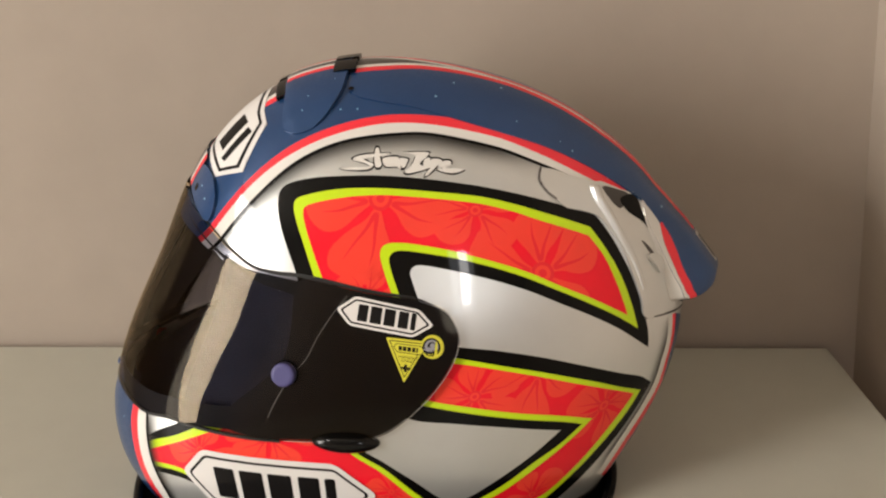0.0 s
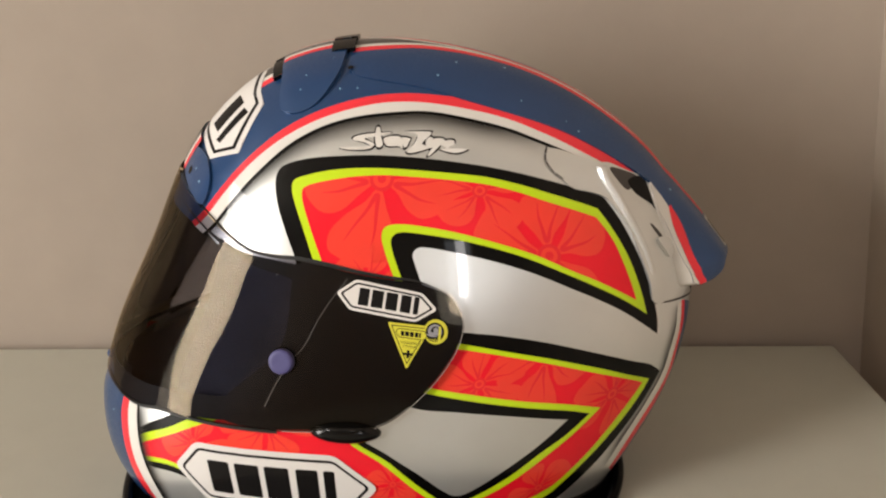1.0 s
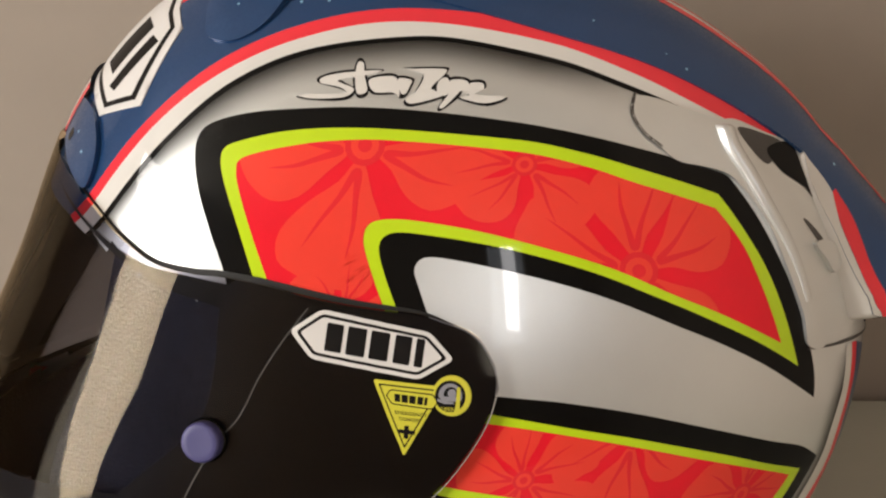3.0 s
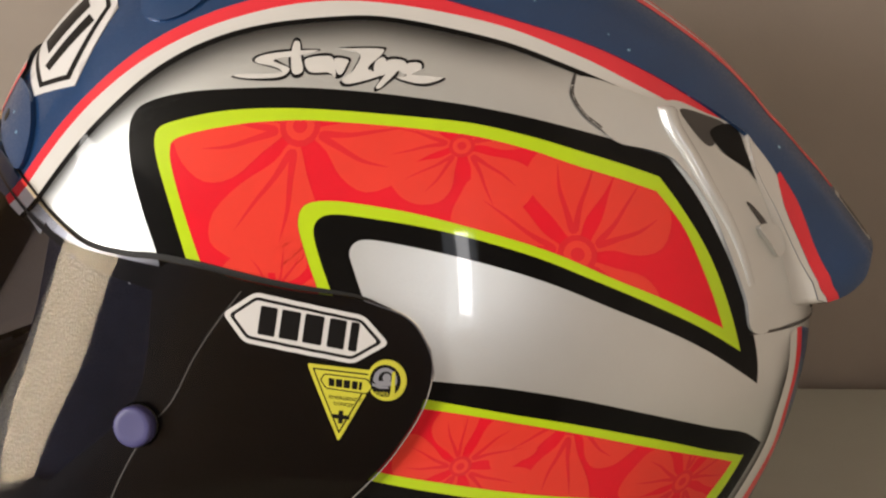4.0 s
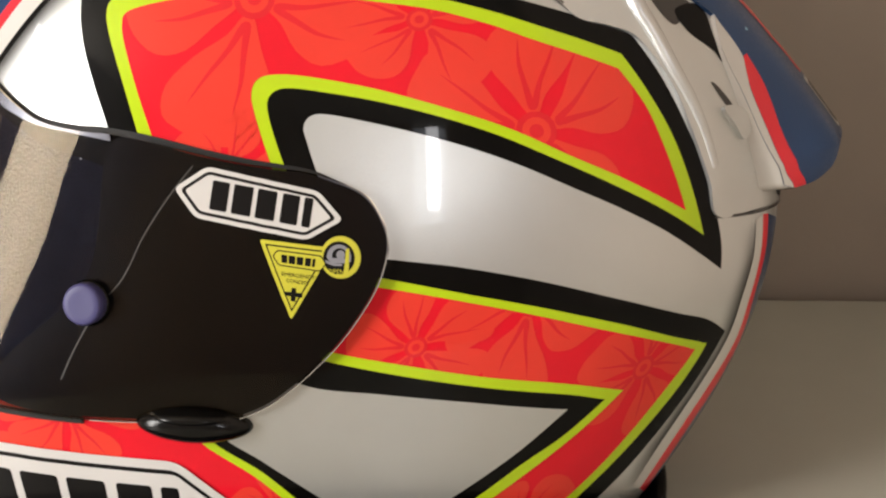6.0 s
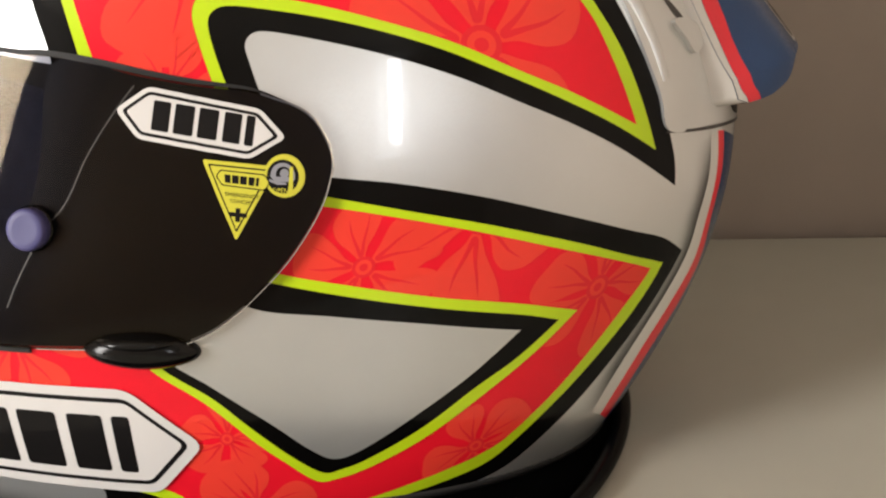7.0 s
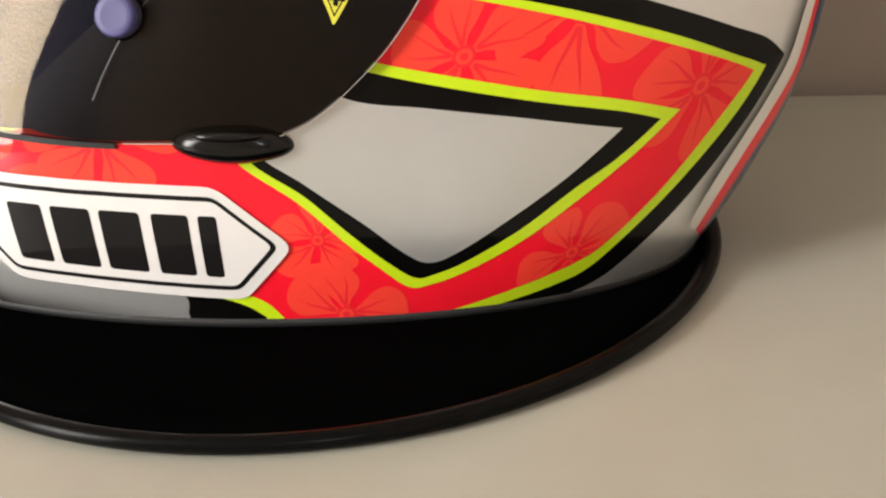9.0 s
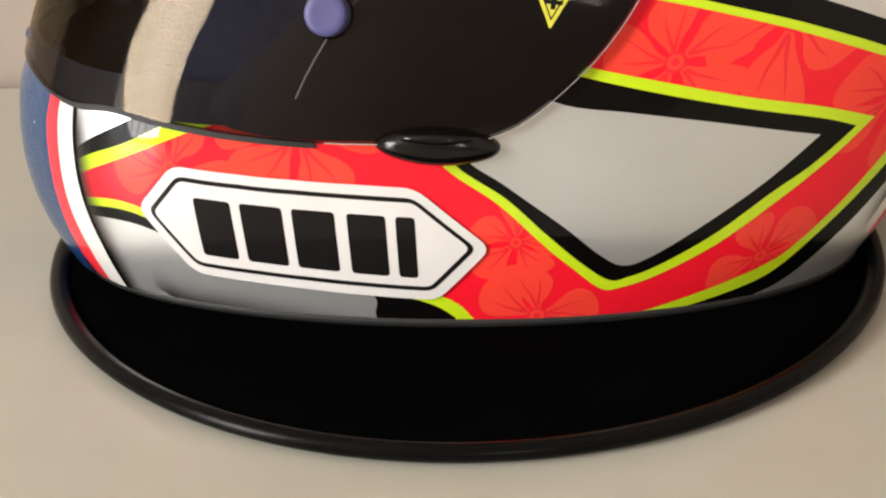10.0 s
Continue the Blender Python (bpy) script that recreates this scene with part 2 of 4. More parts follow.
# round black display plate with a raised rolled rim
PX, PY, PR = -0.0485, 0.7835, 0.1468
plate = tagged(new("display_plate"), "round glossy black display plate with a rolled rim on the table", "plate")
plate.location = (PX, PY, TOP)
rim = [(PR - 0.0065, 0.0), (PR - 0.004, 0.0), (PR - 0.0015, 0.0008), (PR, 0.0028), (PR - 0.0006, 0.0048), (PR - 0.0024, 0.0060), (PR - 0.0042, 0.0060), (PR - 0.0058, 0.0052), (PR - 0.0066, 0.0040)]
part("rim", lathe(rim, caps=False), M_RIM, plate, "glossy black rolled rim")
dish = [(PR - 0.0066, 0.0002), (PR - 0.0064, 0.0042), (PR - 0.02, 0.0038), (0.02, 0.0038)]
part("dish", lathe(dish), M_PLATE, plate, "matt black dish")

# ---- the helmet's shell as a smooth chart ----
# Side chart (a, b): the side pole is (0, 0), the middle plane the unit circle, the front is a < 0.
RADII = np.array([0.1748, 0.1769, 0.1654, 0.1535, 0.1506, 0.1498, 0.1417, 0.1342, 0.1484, 0.1676, 0.1644, 0.1595, 0.1553, 0.1545, 0.1567, 0.1627])
CX, CZ = -0.040, 0.095
MID = (0.8035, 0.2153, 0.0437, -0.7087, 0.2004, -0.8008, 0.8121, -0.6914)
HALF, POW_S, POW_Y = 0.0951, 1.860, 1.863
BOTTOM = 0.0024


def bends(r):
    """Second derivatives of the closed cubic spline through the radii."""
    n = len(r)
    m = 4 * np.eye(n) + np.roll(np.eye(n), 1, 1) + np.roll(np.eye(n), -1, 1)
    return np.linalg.solve(m, 6 * (np.roll(r, -1) - 2 * r + np.roll(r, 1)))


BENDS = bends(RADII)


def radius(phi):
    n = len(RADII)
    u = (phi / (2 * np.pi) * n) % n
    i = np.floor(u).astype(int) % n
    t = u - np.floor(u)
    k = (i + 1) % n
    s = 1 - t
    return s * RADII[i] + t * RADII[k] + ((s**3 - s) * BENDS[i] + (t**3 - t) * BENDS[k]) / 6


def middle(x, z):
    """The helmet's middle plane: it leans and bows a little as it stands turned on the plate."""
    u, v = x - CX, z - 0.1
    return MID[0] + MID[1] * (z - 0.05) + MID[2] * u + MID[3] * v * v + MID[4] * u * v + MID[5] * u * u + MID[6] * u**3 + MID[7] * u * u * v


def bare(a, b, side):
    phi, m = np.arctan2(b, a), np.hypot(a, b)
    across = np.where(m > 1, -1.0, 1.0)
    mm = np.where(m > 1, 2 - m, m).clip(0, 1)
    s = np.sin(mm * np.pi / 2) ** (2 / POW_S) * radius(phi)
    x, z = CX + s * np.cos(phi), CZ + s * np.sin(phi)
    y = middle(x, z) + side * across * HALF * np.cos(mm * np.pi / 2).clip(0, 1) ** (2 / POW_Y)
    return np.stack([x, y, z], -1)


def outward(a, b, side, h=0.012):
    """The shell's normal."""
    m = np.hypot(a, b).clip(1e-6)
    k = np.where(m > 0.985, 0.985 / m, 1.0)
    a, b = a * k, b * k
    da = bare(a + h, b, side) - bare(a - h, b, side)
    db = bare(a, b + h, side) - bare(a, b - h, side)
    n = np.cross(da, db) * -side
    return n / np.linalg.norm(n, axis=-1, keepdims=True).clip(1e-9)


def skin(a, b, side=-1, off=0.0):
    a, b = np.asarray(a, float), np.asarray(b, float)
    return bare(a, b, side) + outward(a, b, side) * np.asarray(off)[..., None]


def curve(points, closed=True, n=8):
    """A smooth line through points; a third number marks a corner."""
    out, count = [], len(points)
    for i in range(count if closed else count - 1):
        p1, p2 = points[i], points[(i + 1) % count]
        p0 = points[i - 1] if (closed or i > 0) and len(p1) == 2 else p1
        p3 = points[(i + 2) % count] if (closed or i + 2 < count) and len(p2) == 2 else p2
        p0, p3 = np.array(p0[:2]), np.array(p3[:2])
        q1, q2 = np.array(p1[:2]), np.array(p2[:2])
        for k in range(n):
            t = k / n
            out.append(0.5 * (2 * q1 + (q2 - p0) * t + (2 * p0 - 5 * q1 + 4 * q2 - p3) * t**2 + (3 * q1 - p0 - 3 * q2 + p3) * t**3))
    if not closed:
        out.append(np.array(points[-1][:2]))
    return out


def arc(deg0, deg1, m=1.0, n=24):
    return [np.array((m * math.cos(radians(deg0 + (deg1 - deg0) * k / n)), m * math.sin(radians(deg0 + (deg1 - deg0) * k / n)))) for k in range(n + 1)]


def flat(outline):
    """A filled flat bmesh from an outline."""
    bm = bmesh.new()
    vs = []
    for p in outline:
        if not vs or (vs[-1].co.xy - Vector(p[:2])).length > 1e-5:
            vs.append(bm.verts.new((p[0], p[1], 0)))
    if (vs[0].co.xy - vs[-1].co.xy).length < 1e-5:
        bm.verts.remove(vs.pop())
    edges = [bm.edges.new((vs[i], vs[(i + 1) % len(vs)])) for i in range(len(vs))]
    bmesh.ops.triangle_fill(bm, edges=edges, use_beauty=True, use_dissolve=False)
    return bm


def triangles(outline):
    bm = flat(outline)
    tris = []
    for f in bm.faces:
        t = [np.array(v.co.xy) for v in f.verts]
        (x0, y0), (x1, y1), (x2, y2) = t
        if (x1 - x0) * (y2 - y0) - (x2 - x0) * (y1 - y0) < 0:
            t = t[::-1]
        tris.append(t)
    bm.free()
    return tris


def clipped(outline, tris):
    """The pieces of an outline inside a region given as triangles."""
    pieces = []
    lo, hi = np.min(outline, 0), np.max(outline, 0)
    for tri in tris:
        if (np.max(tri, 0) < lo).any() or (np.min(tri, 0) > hi).any():
            continue
        poly = [np.array(p) for p in outline]
        for k in range(3):
            a, b = tri[k], tri[(k + 1) % 3]
            n = np.array((-(b - a)[1], (b - a)[0]))
            out = []
            for i, p in enumerate(poly):
                q = poly[(i + 1) % len(poly)]
                dp, dq = (p - a) @ n, (q - a) @ n
                if dp >= 0:
                    out.append(p)
                if dp * dq < 0:
                    out.append(p + (q - p) * dp / (dp - dq))
            poly = out
            if len(poly) < 3:
                break
        if len(poly) >= 3:
            pieces.append(poly)
    return pieces


def wrap(bm, off, sides=(-1,), step=0.03, skirt=None, cut=True, bend=0.012, push=None, normal=None):
    """Lays a flat bmesh on the shell; off is a height or a function of the chart, push moves it away from the helmet's middle."""
    if bm.verts:
        xs, ys = [v.co.x for v in bm.verts], [v.co.y for v in bm.verts]
        for axis, lo, hi in ((0, min(xs), max(xs)), (1, min(ys), max(ys))):
            k = math.floor(lo / step) + 1
            while k * step < hi:
                co, no = [0, 0, 0], [0, 0, 0]
                co[axis], no[axis] = k * step, 1
                bmesh.ops.bisect_plane(bm, geom=bm.verts[:] + bm.edges[:] + bm.faces[:], plane_co=co, plane_no=no, dist=1e-6)
                k += 1
    for f in bm.faces:
        if f.normal.z < 0:
            f.normal_flip()
    out = bmesh.new()
    bm.verts.index_update()
    ab = np.array([v.co.xy for v in bm.verts])
    lift = np.array([off(a, b) for a, b in ab]) if callable(off) else np.full(len(ab), float(off))
    layer = out.verts.layers.float_vector.new("facing")

    def placed(q, side, up):
        at = skin(q[:, 0], q[:, 1], side, up)
        if push:
            far, phi = np.array([push(a, b) for a, b in q]), np.arctan2(q[:, 1], q[:, 0])
            at = at + np.stack([far * np.cos(phi), 0 * far, far * np.sin(phi)], -1)
        return at

    def lifted_normal(side, h=0.008):
        q = ab * np.minimum(1, 0.985 / np.hypot(ab[:, 0], ab[:, 1]).clip(1e-6))[:, None]
        steps = []
        for d in ((h, 0), (0, h)):
            two = [placed(q + k * np.array(d), side, np.array([off(a, b) for a, b in q + k * np.array(d)])) for k in (1, -1)]
            steps.append(two[0] - two[1])
        n = np.cross(steps[0], steps[1]) * -side
        return n / np.linalg.norm(n, axis=-1, keepdims=True).clip(1e-9)

    for side in sides:
        spots = placed(ab, side, lift)
        made = [out.verts.new(p) for p in spots]
        facing = normal(ab, side) if normal else lifted_normal(side) if callable(off) else outward(ab[:, 0], ab[:, 1], side, bend)
        for v, n in zip(made, facing):
            v[layer] = n
        for f in bm.faces:
            loop = [made[v.index] for v in f.verts]
            try:
                out.faces.new(loop if side < 0 else loop[::-1])
            except ValueError:
                pass
        if skirt is not None:
            low, high = {}, {}
            for e in bm.edges:
                if len(e.link_faces) == 1:
                    if len(sides) > 1 and min(np.hypot(*v.co.xy) for v in e.verts) > 0.9985:
                        continue
                    for v in e.verts:
                        if v.index not in low:
                            low[v.index] = out.verts.new(skin(v.co.x, v.co.y, side, skirt))
                            high[v.index] = out.verts.new(made[v.index].co + (low[v.index].co - made[v.index].co) * 0.04)
                    i, j = e.verts[0].index, e.verts[1].index
                    out.faces.new((high[i], high[j], low[j], low[i]))
    bm.free()
    if len(sides) > 1:
        bmesh.ops.remove_doubles(out, verts=out.verts, dist=2e-5)
    if cut:
        bmesh.ops.bisect_plane(out, geom=out.verts[:] + out.edges[:] + out.faces[:], plane_co=(0, 0, BOTTOM + 0.0005), plane_no=(0, 0, -1), clear_outer=True)
    return out


helmet = tagged(new("motorcycle_helmet"), "silver full-face motorcycle helmet with red graphics and smoked visor", "helmet")
helmet.location = (0, 0, 0)


def decal(name, outline, material, off, label="", parent=None, sides=(-1,), step=0.022, clip=None, skirt=None, push=None):
    if len(sides) > 1 and max(np.hypot(p[0], p[1]) for p in outline) < 0.998:
        near = decal(name, outline, material, off, label, parent, (-1,), step, clip, skirt, push)
        decal(name, outline, material, off, label, parent, (1,), step, clip, skirt, push)
        return near
    if clip is None:
        bm = flat(outline)
    else:
        bm = bmesh.new()
        for piece in clipped(outline, clip):
            try:
                bm.faces.new([bm.verts.new((p[0], p[1], 0)) for p in piece])
            except ValueError:
                pass
        if not bm.faces:
            bm.free()
            return None
        bmesh.ops.triangulate(bm, faces=bm.faces[:])
    return part(name, wrap(bm, off, sides, step, skirt, push=push), material, parent or helmet, label)


def strip(name, one, two, material, off, label="", sides=(-1,), step=0.03):
    return decal(name, list(one) + list(two)[::-1], material, off, label, sides=sides, step=step)


MM = 0.001
# visor outline, lower and upper edge
VISOR_UP = [(0.207, 0.125), (0.191, 0.166), (0.158, 0.193), (0.100, 0.221), (-0.043, 0.252), (-0.170, 0.281), (-0.228, 0.290), (-0.308, 0.311), (-0.390, 0.358), (-0.460, 0.408), (-0.535, 0.458), (-0.630, 0.524), (-0.720, 0.586), (-0.785, 0.620)]
VISOR_LOW = [(-0.990, -0.130), (-0.850, -0.115), (-0.700, -0.122), (-0.620, -0.122), (-0.540, -0.112), (-0.455, -0.115), (-0.357, -0.118), (-0.250, -0.121), (-0.142, -0.126), (-0.030, -0.136), (0.043, -0.119), (0.098, -0.081), (0.136, -0.038), (0.168, 0.010), (0.194, 0.055), (0.208, 0.095)]
visor_low, visor_up = curve(VISOR_LOW, False), curve(VISOR_UP, False)
VISOR = visor_low + visor_up + arc(141.7, 187.5)

# shell, open at the bottom and at the eye port
def shell_mesh(off=0.0):
    bm = bmesh.new()
    layer = bm.verts.layers.float_vector.new("facing")
    nphi, nm = 144, 44
    for side in (-1, 1):
        ring = []
        for j in range(1, nm + 1):
            m = j / nm
            ph = np.arange(nphi) / nphi * 2 * np.pi
            ring.append([bm.verts.new(p) for p in skin(m * np.cos(ph), m * np.sin(ph), side, np.full(nphi, off))])
            for v, n in zip(ring[-1], outward(m * np.cos(ph), m * np.sin(ph), side)):
                v[layer] = n
        pole = bm.verts.new(skin(0.0, 0.0, side, off))
        pole[layer] = outward(np.array(1e-4), np.array(0.0), side)
        for k in range(nphi):
            k2 = (k + 1) % nphi
            bm.faces.new((pole, ring[0][k], ring[0][k2]))
            mid = 2 * np.pi * (k + 0.5) / nphi
            for j, (a, b) in enumerate(zip(ring, ring[1:])):
                m = min((j + 1.5) / nm, 0.985)
                if inside((m * math.cos(mid), m * math.sin(mid)), EYE):
                    continue
                bm.faces.new((a[k], b[k], b[k2], a[k2]))
    bmesh.ops.remove_doubles(bm, verts=bm.verts, dist=2e-5)
    bmesh.ops.bisect_plane(bm, geom=bm.verts[:] + bm.edges[:] + bm.faces[:], plane_co=(0, 0, BOTTOM), plane_no=(0, 0, -1), clear_outer=True)
    bmesh.ops.recalc_face_normals(bm, faces=bm.faces)
    return bm


# eye port
EYE_UP = [(-0.130, 0.236), (-0.230, 0.264), (-0.320, 0.290), (-0.420, 0.338), (-0.520, 0.398), (-0.620, 0.462), (-0.720, 0.540), (-0.795, 0.604)]
EYE_LOW = [(-0.996, -0.085), (-0.800, -0.085), (-0.620, -0.088), (-0.450, -0.082), (-0.310, -0.075)]
EYE = curve(EYE_LOW, False) + curve(EYE_UP, False) + arc(142.8, 184.9)


def inside(p, outline):
    hit = False
    for (x0, y0), (x1, y1) in zip(outline, outline[1:] + outline[:1]):
        if (y0 > p[1]) != (y1 > p[1]) and p[0] < (x1 - x0) * (p[1] - y0) / (y1 - y0) + x0:
            hit = not hit
    return hit


part("shell", shell_mesh(), M_SILVER, helmet, "glossy silver metallic shell")
part("inner_lining", shell_mesh(-6 * MM), M_LINER, helmet, "dark padded inner lining")

# ---- painted graphics ----
K0, K1, K2, K3, K4, K5 = (0.05 * MM * k for k in range(1, 7))
UP_BLACK = [(-0.175, 0.280), (-0.201, 0.347), (-0.224, 0.408), (-0.235, 0.460), (-0.231, 0.494), (-0.207, 0.512), (-0.142, 0.522), (-0.049, 0.524), (0.030, 0.5225), (0.110, 0.514), (0.190, 0.498), (0.271, 0.474), (0.325, 0.454), (0.376, 0.433), (0.452, 0.400), (0.568, 0.352, 1), (0.597, 0.297), (0.629, 0.223), (0.658, 0.156), (0.698, 0.055), (0.707, 0.008, 1), (0.594, 0.075), (0.514, 0.116), (0.437, 0.152), (0.365, 0.189), (0.298, 0.222), (0.209, 0.264), (0.153, 0.287), (0.128, 0.290), (0.117, 0.276), (0.123, 0.248), (0.146, 0.161, 1), (-0.001, 0.161), (-0.168, 0.207, 1)]
UP_YELLOW = [(-0.117, 0.250, 1), (-0.151, 0.344), (-0.179, 0.417), (-0.187, 0.451), (-0.180, 0.470), (-0.148, 0.479), (-0.086, 0.488), (-0.021, 0.491), (0.045, 0.4885), (0.110, 0.481), (0.175, 0.469), (0.240, 0.453), (0.301, 0.434), (0.371, 0.403), (0.444, 0.367), (0.543, 0.323, 1), (0.574, 0.264), (0.608, 0.193), (0.657, 0.066, 1), (0.576, 0.111), (0.493, 0.152), (0.415, 0.191), (0.346, 0.229), (0.251, 0.277), (0.187, 0.305), (0.128, 0.325), (0.092, 0.332), (0.073, 0.327), (0.066, 0.311), (0.074, 0.276), (0.099, 0.203, 1), (-0.001, 0.180), (-0.103, 0.207, 1)]
UP_RED = [(-0.095, 0.250, 1), (-0.130, 0.339), (-0.154, 0.407), (-0.159, 0.435), (-0.154, 0.448), (-0.130, 0.456), (-0.079, 0.464), (-0.020, 0.470), (0.053, 0.470), (0.124, 0.461), (0.184, 0.449), (0.243, 0.433), (0.299, 0.414), (0.367, 0.382), (0.429, 0.348), (0.532, 0.302, 1), (0.563, 0.249), (0.586, 0.189), (0.618, 0.105, 1), (0.517, 0.155), (0.441, 0.191), (0.371, 0.231), (0.304, 0.266), (0.213, 0.312), (0.146, 0.338), (0.092, 0.351), (0.055, 0.349), (0.043, 0.328), (0.051, 0.291), (0.082, 0.203, 1), (-0.001, 0.189), (-0.086, 0.207, 1)]
up_red = curve(UP_RED)
decal("upper_black_border", curve(UP_BLACK), M_BLACK, K0, "black painted border")
decal("upper_yellow_line", curve(UP_YELLOW), M_YELLOW, K1, "fluorescent yellow line")
decal("upper_red_field", up_red, M_RED, K2, "fluorescent red field")

# lower graphic: black, yellow and red fields from the visor to the chin, with a silver triangle let in
LOW_BLACK = [(0.068, 0.112, 1), (0.211, 0.082), (0.293, 0.066), (0.398, 0.039), (0.520, -0.001), (0.621, -0.038), (0.699, -0.068), (0.763, -0.108, 1), (0.698, -0.210), (0.611, -0.319), (0.517, -0.400), (0.459, -0.430), (0.382, -0.440), (0.255, -0.452), (0.136, -0.517), (-0.140, -0.520, 1), (-0.150, -0.395, 1), (-0.165, -0.352), (-0.340, -0.315), (-0.485, -0.277), (-0.610, -0.294, 1), (-0.630, -0.205), (-0.497, -0.124), (-0.420, -0.090), (-0.315, -0.076), (0.001, -0.072, 1)]
LOW_YELLOW = [(0.071, 0.093, 1), (0.199, 0.060), (0.293, 0.035), (0.400, 0.006), (0.525, -0.035), (0.630, -0.077), (0.699, -0.106), (0.709, -0.119), (0.664, -0.187), (0.580, -0.282), (0.491, -0.362), (0.446, -0.394), (0.399, -0.408), (0.309, -0.425), (0.190, -0.446), (0.066, -0.515), (-0.033, -0.595), (-0.036, -0.406, 1), (-0.100, -0.367), (-0.335, -0.305), (-0.489, -0.258), (-0.612, -0.278, 1), (-0.620, -0.214), (-0.500, -0.156), (-0.405, -0.111), (-0.272, -0.078), (0.001, -0.072, 1)]
LOW_RED = [(0.075, 0.073, 1), (0.194, 0.049), (0.293, 0.025), (0.402, -0.006), (0.528, -0.049), (0.610, -0.080), (0.674, -0.108), (0.679, -0.118), (0.636, -0.172), (0.557, -0.273), (0.479, -0.345), (0.434, -0.370), (0.362, -0.390), (0.256, -0.417), (0.175, -0.437), (0.066, -0.515), (-0.006, -0.601), (-0.010, -0.409, 1), (-0.072, -0.359), (-0.336, -0.290), (-0.490, -0.244), (-0.612, -0.264, 1), (-0.618, -0.234), (-0.480, -0.167), (-0.352, -0.112), (-0.228, -0.085), (0.001, -0.072, 1)]
low_red = curve(LOW_RED)
decal("lower_black_border", curve(LOW_BLACK), M_BLACK, K0, "black painted border")
decal("lower_yellow_line", curve(LOW_YELLOW), M_YELLOW, K1, "fluorescent yellow line")
decal("lower_red_field", low_red, M_RED, K2, "fluorescent red field")
IN_YELLOW = [(0.048, -0.001, 1), (0.145, -0.032), (0.232, -0.054), (0.339, -0.081), (0.456, -0.109), (0.552, -0.141, 1), (0.492, -0.199), (0.416, -0.258), (0.338, -0.312), (0.255, -0.353), (0.207, -0.368), (0.176, -0.368), (0.132, -0.328), (0.095, -0.293), (0.031, -0.228), (-0.054, -0.159), (-0.061, -0.091, 1)]
IN_BLACK = [(0.050, -0.017, 1), (0.139, -0.045), (0.233, -0.070), (0.341, -0.097), (0.458, -0.126), (0.523, -0.149, 1), (0.468, -0.198), (0.410, -0.236), (0.335, -0.291), (0.255, -0.335), (0.214, -0.350), (0.187, -0.353), (0.149, -0.324), (0.095, -0.272), (0.040, -0.218), (-0.036, -0.159), (-0.032, -0.097, 1)]
IN_SILVER = [(0.049, -0.049, 1), (0.116, -0.083), (0.207, -0.096), (0.307, -0.114), (0.382, -0.131), (0.466, -0.152, 1), (0.402, -0.212), (0.323, -0.269), (0.246, -0.317), (0.206, -0.329), (0.172, -0.309), (0.117, -0.259), (0.042, -0.201), (-0.021, -0.152), (0.001, -0.102, 1)]
decal("triangle_yellow_line", curve(IN_YELLOW), M_YELLOW, 0.34 * MM, "fluorescent yellow line")
decal("triangle_black_border", curve(IN_BLACK), M_BLACK, 0.39 * MM, "black painted border")
decal("silver_triangle", curve(IN_SILVER), M_SILVER, 0.44 * MM, "silver metallic triangle")

# hibiscus flowers: petals with a notched edge, darker veins, a small centre
def petal(cx, cy, turn, length, width, sway=0.15):
    c, s = math.cos(turn), math.sin(turn)
    shape = [(0.14, 0.05), (0.34, 0.20), (0.60, 0.44), (0.84, 0.52), (1.0, 0.38), (1.05, 0.12), (1.01, -0.14), (0.94, -0.38), (0.74, -0.48), (0.50, -0.35), (0.30, -0.14), (0.14, -0.05)]
    out = []
    for u, v in shape:
        v = v * width + sway * u * u
        out.append((cx + length * (u * c - v * s), cy + length * (u * s + v * c)))
    return curve(out, n=3)


def vein(cx, cy, turn, length, sway, side):
    """A slender curved vein from the petal's foot, one to each side of its middle."""
    c, s = math.cos(turn), math.sin(turn)
    mid = [(0.20, 0.015), (0.40, 0.07), (0.60, 0.15), (0.80, 0.20)]
    thick = [0.026, 0.022, 0.015, 0.003]
    shape = [(u, side * v + t) for (u, v), t in zip(mid, thick)] + [(u, side * v - t) for (u, v), t in zip(mid[::-1], thick[::-1])]
    return curve([(cx + length * (u * c - (v + sway * u * u) * s), cy + length * (u * s + (v + sway * u * u) * c)) for u, v in shape], n=3)


def flower(cx, cy, size, turn, region, width=0.82, seed=1):
    rnd = random.Random(seed)
    for k in range(5):
        a = radians(turn + 72 * k + rnd.uniform(-6, 6))
        r = size * rnd.uniform(0.88, 1.12)
        sway = rnd.choice((-1, 1)) * rnd.uniform(0.12, 0.28)
        ob = decal("petal", petal(cx, cy, a, r, width, sway), M_PETAL, K3 + 0.005 * MM * k, clip=region, step=0.018)
        if ob:
            for side in (-0.9, 0.8):
                decal("petal_vein", vein(cx, cy, a, r, sway, side), M_VEIN, K3 + 0.045 * MM, clip=region, step=0.018, parent=ob)
    for r, mat, off, name in ((0.17, M_VEIN, 0.060, "flower_centre"), (0.12, M_PETAL, 0.075, "flower_ring"), (0.06, M_VEIN, 0.090, "flower_eye")):
        decal(name, [(cx + r * size * math.cos(q), cy + r * size * math.sin(q)) for q in np.linspace(0, 2 * math.pi, 16)[:-1]], mat, K3 + off * MM, clip=region)


UPR, LOR = triangles(up_red), triangles(low_red)

